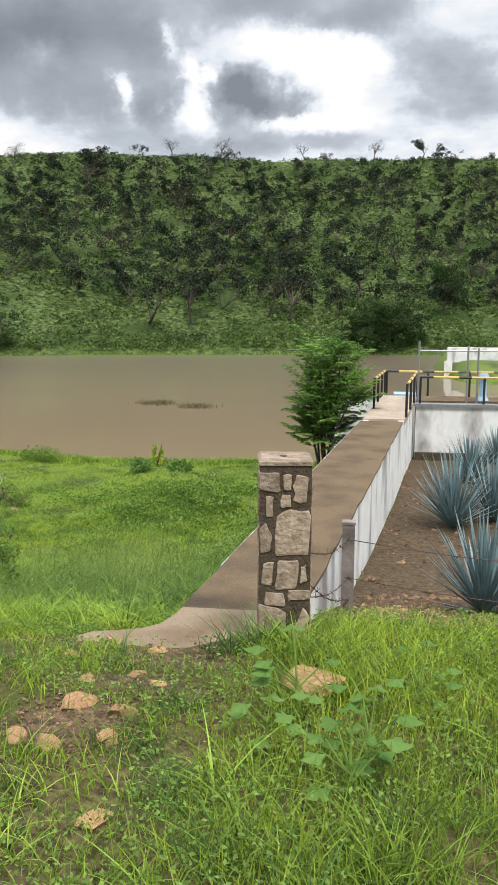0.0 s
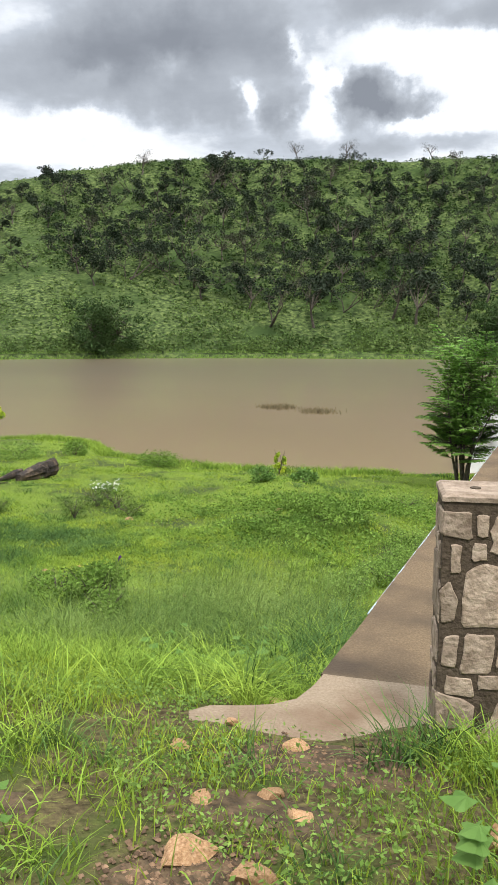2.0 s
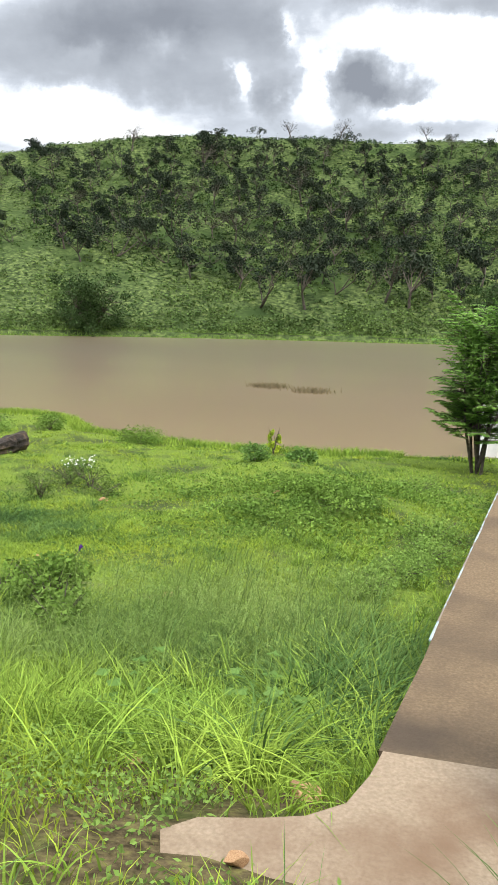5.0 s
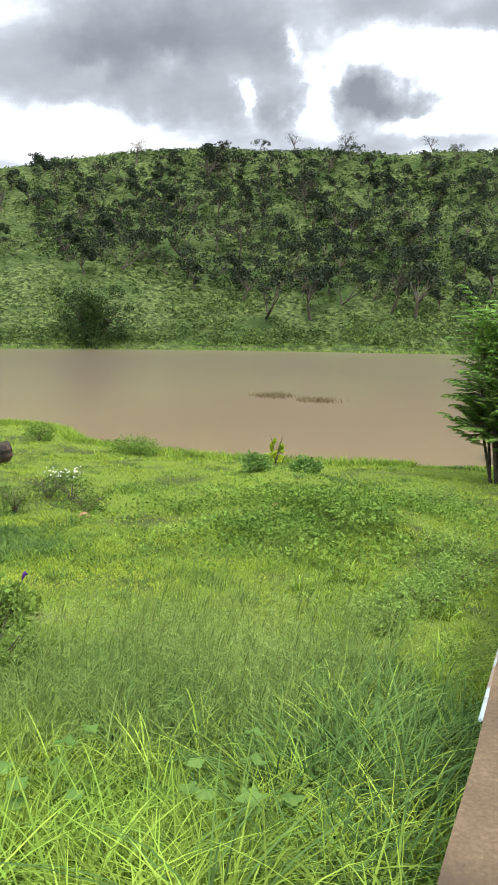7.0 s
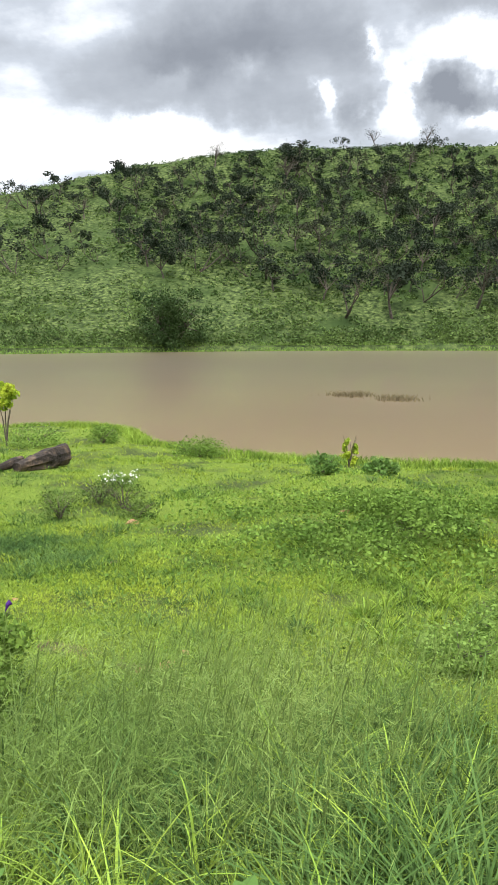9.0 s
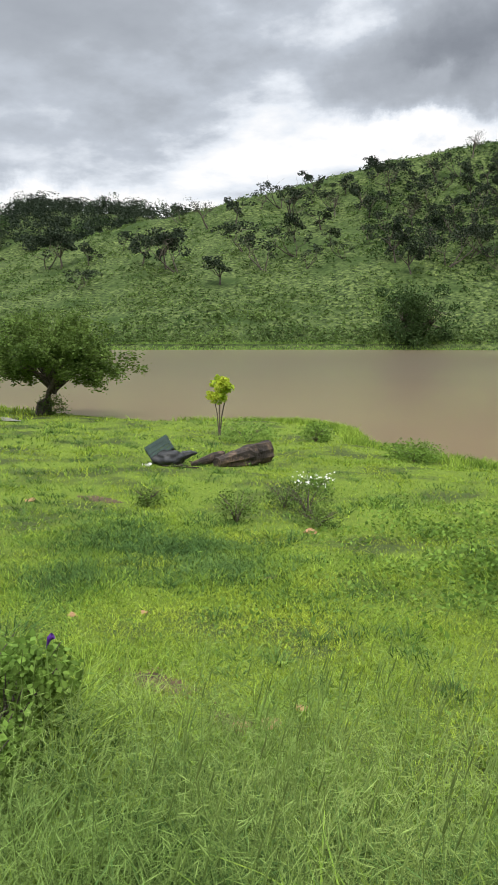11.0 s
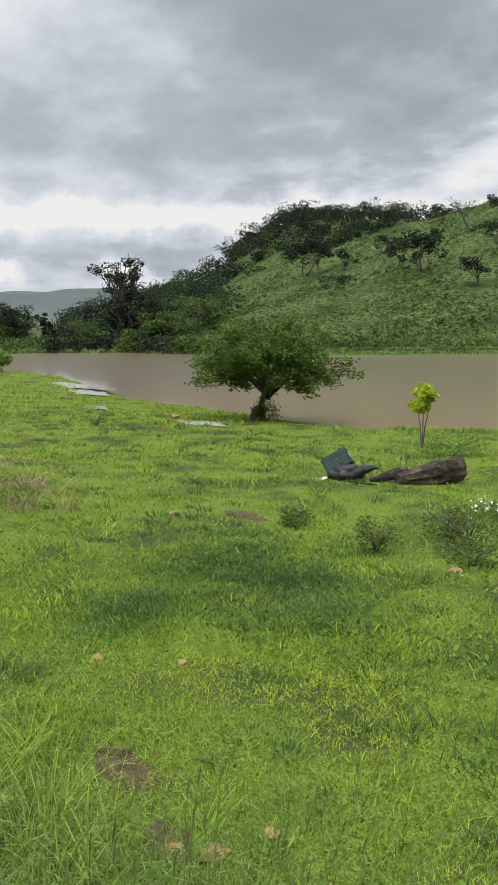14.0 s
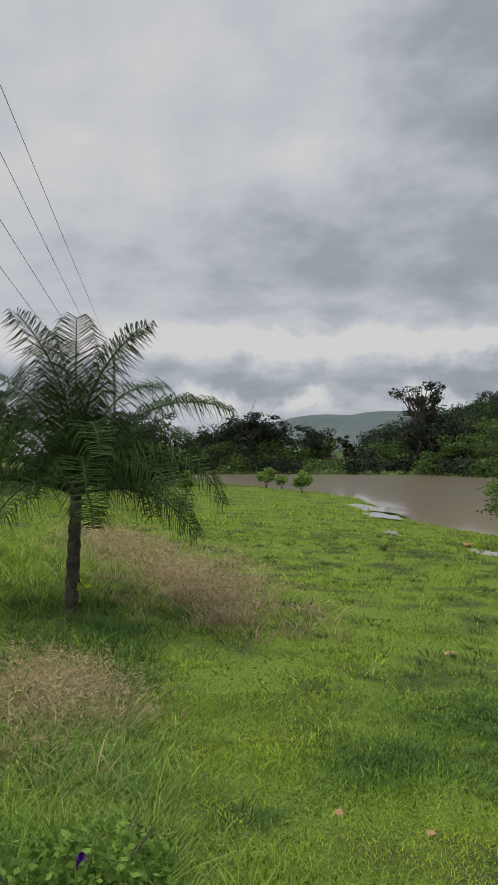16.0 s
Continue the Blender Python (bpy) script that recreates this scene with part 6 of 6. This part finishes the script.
def lawn():
    for name, mat_, n, h, seed, lo, label in (("lawn_grass", G_LAWN, 70000, 0.06, 1.0, -0.35, "short bright green lawn grass on the bank"), ("dark_lawn_grass", G_DARK, 36000, 0.06, 3.3, 0.30, "darker green patches of short grass")):
        x, y = field(n, -60, 122, 0.9, 27, 1.15)
        k = (wave(x, y, 0.9, seed) + RNG.normal(size=len(x)) * 0.25 > lo) & (y > 3.4)
        x, y = x[k], y[k]
        d = np.hypot(x, y - 5)
        hh = h * (1 + 0.7 * np.clip(wave(x, y, 0.5, seed + 1), -0.5, 1)) * 1.0
        g = Geo().blades(np.c_[x, y, ground_height(x, y) - 0.005], hh * np.clip(1.15 - d * 0.02, 0.7, 1), 0.006 + d * 0.0008, 1.1, 2)
        grass_object(name, g, mat_, label)
    # tussocks in patches: bright, lush and dark, knee-low by the path and coarser further off
    kinds = {"bright_turf": (G_LAWN, "bright yellow-green turf tussocks"), "lush_turf": (G_LUSH, "lush green turf tussocks"), "dark_turf": (G_DARK, "dark green turf tussocks in hollows")}
    made = {k: Geo() for k in kinds}
    for n, r0, r1, per, wide, tall, rad in ((15000, 0.8, 6.5, 11, 0.0062, 0.052, 0.045), (15000, 5.0, 14.0, 9, 0.0105, 0.072, 0.085), (8000, 13.0, 32.0, 8, 0.022, 0.10, 0.17)):
        x, y = field(n, -8, 122, r0, r1, 1.2, 0.0, 4.8)
        k = y > 4.6
        x, y = x[k], y[k]
        tone = 0.55 * wave(x, y, 0.85, 3.3) + 0.35 * wave(x, y, 0.3, 8.1) + 0.3 * wave(x, y, 2.6, 1.4) + RNG.normal(size=len(x)) * 0.16
        h = tall * (0.75 + 0.9 * np.clip(wave(x, y, 0.4, 5.5), -0.3, 1)) * RNG.uniform(0.7, 1.3, len(x))
        for name, sel, up in (("bright_turf", tone < 0.12, 0.85), ("lush_turf", (tone >= 0.12) & (tone < 0.42), 1.25), ("dark_turf", tone >= 0.42, 1.2)):
            made[name].tufts(x[sel], y[sel], per, rad, h[sel] * up, wide, 0.85, 2, 0.35)
    for name, (m, label) in kinds.items():
        grass_object(name, made[name], m, label)
    # fine close turf where the path passes
    x, y = RNG.uniform(-6.2, -0.9, 105000), 6.2 + 4.6 * RNG.uniform(0, 1, 105000) ** 1.25
    tone = 0.55 * wave(x, y, 0.85, 3.3) + 0.35 * wave(x, y, 0.3, 8.1) + RNG.normal(size=len(x)) * 0.2
    k = clear(x, y)
    x, y, tone = x[k], y[k], tone[k]
    h = 0.034 + 0.022 * np.clip(wave(x, y, 0.28, 4.4), -0.6, 1)
    for name, m, sel, label in (("fine_turf", G_LAWN, tone < 0.05, "fine short bright turf"), ("fine_green_turf", G_LUSH, (tone >= 0.05) & (tone < 0.4), "fine short green turf"), ("fine_dark_turf", G_DARK, tone >= 0.4, "fine short dark turf")):
        g = Geo().blades(np.c_[x[sel], y[sel], ground_height(x[sel], y[sel]) - 0.004], h[sel], 0.0058, 1.1, 2)
        grass_object(name, g, m, label)
    # tiny-leaved weeds creeping between the tussocks, in low cushions
    for name, m, seed, n, size in (("turf_weeds", L_VINE, 6.1, 62000, 0.018), ("dark_turf_weeds", L_BROAD, 2.7, 36000, 0.022)):
        x, y = field(n, -5, 125, 0.6, 11, 1.0, 0.0, 5.2)
        tone = wave(x, y, 0.45, seed) + RNG.normal(size=len(x)) * 0.3
        k = (y > 4.4) & (tone > 0.05)
        x, y, tone = x[k], y[k], tone[k]
        g = Geo().leaves(np.c_[x, y, ground_height(x, y) + RNG.uniform(0.002, 1, len(x)) * (0.025 + 0.035 * np.clip(tone, 0, 1))], size, narrow=0.55)
        grass_object(name, g, m, "tiny-leaved weeds in the turf" if name == "turf_weeds" else "dark creeping weeds in the turf")
    # a darker lush patch in the middle of the lawn
    n = 520
    x = RNG.normal(-4.85, 0.75, n)
    y = 9.7 - 0.25 * (x + 4.85) + RNG.normal(0, 0.36, n)
    g = Geo().tufts(x, y, 20, 0.1, 0.11, 0.009, 1.0, 3, 0.5)
    grass_object("lush_patch", g, G_DARK, "darker lush patch of grass in the lawn")
    # wide tufts further west, where single blades cannot be told apart
    n = 32000
    th = np.radians(RNG.uniform(52, 112, n))
    r = RNG.uniform(20, 72, n)
    x, y = -r * np.sin(th), 4 + r * np.cos(th)
    k = ground_height(x, y) > 0.05
    x, y = x[k], y[k]
    g = Geo().blades(np.c_[x, y, ground_height(x, y) - 0.01], 0.09 * (1 + 0.9 * (wave(x, y, 3, 2) > 0.2)), 0.034, 0.8, 2)
    grass_object("bank_grass", g, G_LAWN, "green grass on the bank stretching west")
    # road verge round the first steps
    x, y = RNG.uniform(-4.0, 3.2, 44000), RNG.uniform(-0.2, 4.3, 44000)
    k = clear(x, y) & ((wave(x, y, 0.22, 3.1) + RNG.normal(size=len(x)) * 0.3 > -0.2) | (x > 0.35))
    x, y = x[k], y[k]
    hgt = 0.07 + 0.13 * np.clip((x - 0.25) / 0.6, 0, 1) + 0.05 * np.clip(wave(x, y, 0.4, 2), 0, 1) + 0.08 * np.clip((-0.9 - x) / 0.6, 0, 1)
    hgt = np.where((y > 3.0) & (x > 0.75), hgt * 0.9, hgt)
    g = Geo().blades(np.c_[x, y, ground_height(x, y) - 0.005], hgt, 0.006, 0.75, 2)
    grass_object("verge_grass", g, G_LAWN, "rank green grass and weeds on the road verge")
    g, g2 = Geo(), Geo()
    for k in range(230):
        cx, cy = RNG.uniform(-3.2, 2.6), RNG.uniform(0.3, 3.3)
        if cx < 0.3 and cy > 2.0 and cx > -0.7 and RNG.uniform() < 0.75:
            continue
        m = 34
        x, y = RNG.normal(cx, 0.06, m), RNG.normal(cy, 0.06, m)
        c2 = clear(x, y)
        if c2.any():
            tall = RNG.uniform(0.14, 0.26) * (1.25 if cx > 0.4 else 0.9)
            (g if k % 3 else g2).blades(np.c_[x[c2], y[c2], ground_height(x[c2], y[c2]) - 0.01], tall, 0.0075, 0.95, 4, 1.0, 0.5)
    for cx, cy in ((0.42, 3.12), (0.30, 3.02), (0.62, 3.12), (0.86, 3.1), (0.55, 2.98), (0.75, 2.98), (1.0, 3.2)):
        m = 70
        x, y = RNG.normal(cx, 0.07, m), RNG.normal(cy, 0.05, m)
        (g if cx > 0.5 else g2).blades(np.c_[x, y, ground_height(x, y) - 0.01], 0.27, 0.008, 0.9, 4, 1.0, 0.45)
    grass_object("verge_tufts", g, G_LUSH, "arching tufts of light grass on the verge")
    grass_object("dark_verge_tufts", g2, G_DARK, "arching tufts of darker grass on the verge")
    x, y = RNG.uniform(-4.0, 3.2, 70000), RNG.uniform(0.2, 4.2, 70000)
    k = clear(x, y) & (wave(x, y, 0.35, 7) > -0.25)
    x, y = x[k], y[k]
    g = Geo().leaves(np.c_[x, y, ground_height(x, y) + RNG.uniform(0.01, 0.09, len(x)) * (1 + np.clip((x - 0.3) * 1.2, 0, 1))], 0.022, narrow=0.5)
    grass_object("verge_weeds", g, L_WEED, "small-leaved weeds mixed into the verge grass")
    x, y = field(26000, -40, 110, 2.0, 15, 1.0)
    k = (wave(x, y, 0.6, 8.2) > 0.25) & (y > 4.2)
    x, y = x[k], y[k]
    g = Geo().leaves(np.c_[x, y, ground_height(x, y) + RNG.uniform(0.01, 0.07, len(x))], 0.035, narrow=0.6)
    grass_object("lawn_weeds", g, L_VINE, "small creeping weeds in the lawn")


lawn()


def tall_grass():
    def clump(n, cx, cy, sx, sy, h, w, lean, material, name, label, parts=4, arch=0.5):
        m = max(8, n // 34)
        x, y = RNG.normal(cx, sx, m), RNG.normal(cy, sy, m)
        hh = h * RNG.uniform(0.7, 1.2, m)
        g = Geo().tufts(x, y, 34, 0.05 + 0.12 * h, hh, w * 0.95, lean, parts, arch, lambda px, py: clear(px, py) & (px < edge_left(py) - 0.04))
        grass_object(name, g, material, label)

    clump(4200, -0.9, 4.45, 0.50, 0.34, 0.36, 0.008, 0.9, G_LUSH, "arching_grass", "bright arching grass behind the landing", 5, 0.6)
    clump(3600, -0.5, 5.75, 0.25, 0.60, 0.48, 0.011, 0.9, G_DARK, "broad_grass", "dark broad-bladed grass along the walkway", 5, 0.6)
    clump(1500, -0.55, 5.6, 0.3, 0.65, 0.48, 0.010, 0.9, G_LUSH, "bright_broad_grass", "light broad-bladed grass along the walkway", 5, 0.6)
    clump(5500, -2.0, 4.9, 0.75, 0.5, 0.28, 0.008, 0.8, G_LUSH, "bank_tall_grass", "rank light green grass on the bank's slope")
    clump(7000, -1.25, 6.35, 0.55, 0.48, 0.36, 0.0045, 0.7, G_PALE, "seed_grass", "pale feathery seeding grass", 3, 0.3)
    clump(4000, -1.05, 6.3, 0.45, 0.4, 0.36, 0.009, 0.8, G_DARK, "clump_grass", "dense dark grass clump under the seed heads", 4, 0.5)
    clump(3000, -1.35, 7.05, 0.6, 0.35, 0.30, 0.0065, 0.8, G_LUSH, "slope_grass", "fresh green tussocks at the slope's foot", 4, 0.5)
    clump(2400, -2.95, 6.55, 0.40, 0.30, 0.36, 0.006, 0.8, G_LUSH, "rank_tussocks", "rank green tussocks round the creeper", 4, 0.5)
    clump(3200, -2.25, 5.75, 0.5, 0.3, 0.42, 0.0055, 0.75, G_PALE, "pale_tussocks", "pale rank tussocks on the slope", 4, 0.5)
    clump(1500, -2.75, 6.3, 0.35, 0.25, 0.40, 0.006, 0.8, G_DARK, "dark_tussocks", "dark rank tussocks round the creeper", 4, 0.5)
    clump(2500, -0.7, 9.2, 0.5, 0.9, 0.2, 0.012, 0.8, G_LUSH, "edge_grass", "lush grass beside the walkway")
    n = 15000
    x, y = RNG.normal(-1.5, 0.6, n), RNG.normal(6.55, 0.6, n)
    k = clear(x, y) & (x < edge_left(y) - 0.1)
    x, y = x[k], y[k]
    grass_object("seed_haze", Geo().leaves(np.c_[x, y, ground_height(x, y) + RNG.uniform(0.16, 0.40, len(x))], 0.075, narrow=0.03), G_PALE, "fine hazy panicles over the seeding grass")
    # seed heads on long stems
    n = 420
    x, y = RNG.normal(-1.2, 0.55, n), RNG.normal(6.7, 0.6, n)
    k = clear(x, y) & (x < edge_left(y) - 0.1)
    g = Geo()
    for px, py in zip(x[k], y[k]):
        z = on_ground(px, py)
        h = RNG.uniform(0.3, 0.52)
        e = np.array([px + RNG.normal() * 0.1, py + RNG.normal() * 0.1, z + h])
        g.tube([(px, py, z), ((px + e[0]) / 2, (py + e[1]) / 2, z + h * 0.55), e], [0.0012, 0.0012, 0.001], 3, False)
        g.tube([e, e + [0.008, 0, 0.03], e + [0.02, 0, 0.07]], [0.001, 0.003, 0.001], 4, False)
    grass_object("seed_stems", g, G_PALE, "thin stems with pale seed heads")
    # pinkish seeding grass and rank green growth round the palm
    for cx, cy, sx, sy, n, h, m, name, label in ((-11.6, 8.2, 1.7, 0.6, 5000, 0.42, G_PINK, "pink_grass", "pinkish seeding grass beyond the palm"), (-5.6, 6.35, 0.7, 0.28, 3200, 0.32, G_PINK, "pink_grass", "pinkish seeding grass near the palm"),
                                                 (-15.5, 7.3, 1.6, 0.6, 3000, 0.42, G_PINK, "pink_grass", "pinkish seeding grass further along the bank"),
                                                 (-8.4, 6.6, 1.6, 0.5, 6000, 0.32, G_DARK, "rank_grass", "rank dark grass round the palm's foot"), (-4.9, 6.2, 0.9, 0.45, 6000, 0.26, G_LUSH, "rank_grass", "rank green grass on the bank"),
                                                 (-13.0, 6.0, 2.5, 0.9, 5000, 0.5, G_LUSH, "rank_grass", "tall green grass behind the palm"), (-4.2, 6.6, 0.8, 0.25, 5000, 0.26, G_PALE, "pale_grass", "pale seeding grass on the bank")):
        x, y = RNG.normal(cx, sx, n // 26), RNG.normal(cy, sy, n // 26)
        w = 0.004 + 0.0005 * abs(cx)
        g = Geo().tufts(x, y, 26, 0.14, h * RNG.uniform(0.6, 1.2, len(x)), w, 0.9, 3, 0.55)
        if m is G_PINK:
            x, y = np.repeat(x, 30) + RNG.normal(size=30 * len(x)) * 0.16, np.repeat(y, 30) + RNG.normal(size=30 * len(y)) * 0.14
            g.leaves(np.c_[x, y, ground_height(x, y) + h * RNG.uniform(0.45, 0.95, len(x))], 0.035 + 0.004 * abs(cx), narrow=0.10, droop=0.4)
        grass_object(name, g, m, label)
    # low leafy growth over the mound by the water
    n = 24000
    x, y = RNG.normal(-1.7, 1.0, n), RNG.normal(11.7, 0.95, n)
    k = clear(x, y) & (wave(x, y, 0.6, 6.4) > -0.25)
    x, y = x[k], y[k]
    grass_object("mound_weeds", Geo().leaves(np.c_[x, y, ground_height(x, y) + RNG.uniform(0.0, 0.16, len(x)) * (0.5 + (wave(x, y, 0.25, 2.2) > 0))], 0.045, narrow=0.6), L_VINE, "leafy weeds covering the low mound")
    n = 7000
    x, y = RNG.uniform(-14, -1, n), np.interp(RNG.uniform(-14, -1, n), NEAR_X, NEAR_Y)
    y = np.interp(x, NEAR_X, NEAR_Y) - RNG.uniform(0.05, 1.2, n)
    grass_object("shore_fringe", Geo().blades(np.c_[x, y, np.maximum(0.0, ground_height(x, y))], 0.16, 0.016, 0.8, 2), G_LUSH, "taller grass fringe at the near waterline")
    # dark clumps dotted over the lawn
    cx, cy = RNG.uniform(-22, -0.6, 420), RNG.uniform(7.8, 16.5, 420)
    g = Geo().tufts(cx, cy, 36, RNG.uniform(0.06, 0.2, 420), RNG.uniform(0.09, 0.2, 420), 0.009, 0.9, 3, 0.5, clear)
    grass_object("lawn_tufts", g, G_DARK, "darker tufts dotted over the lawn")


tall_grass()
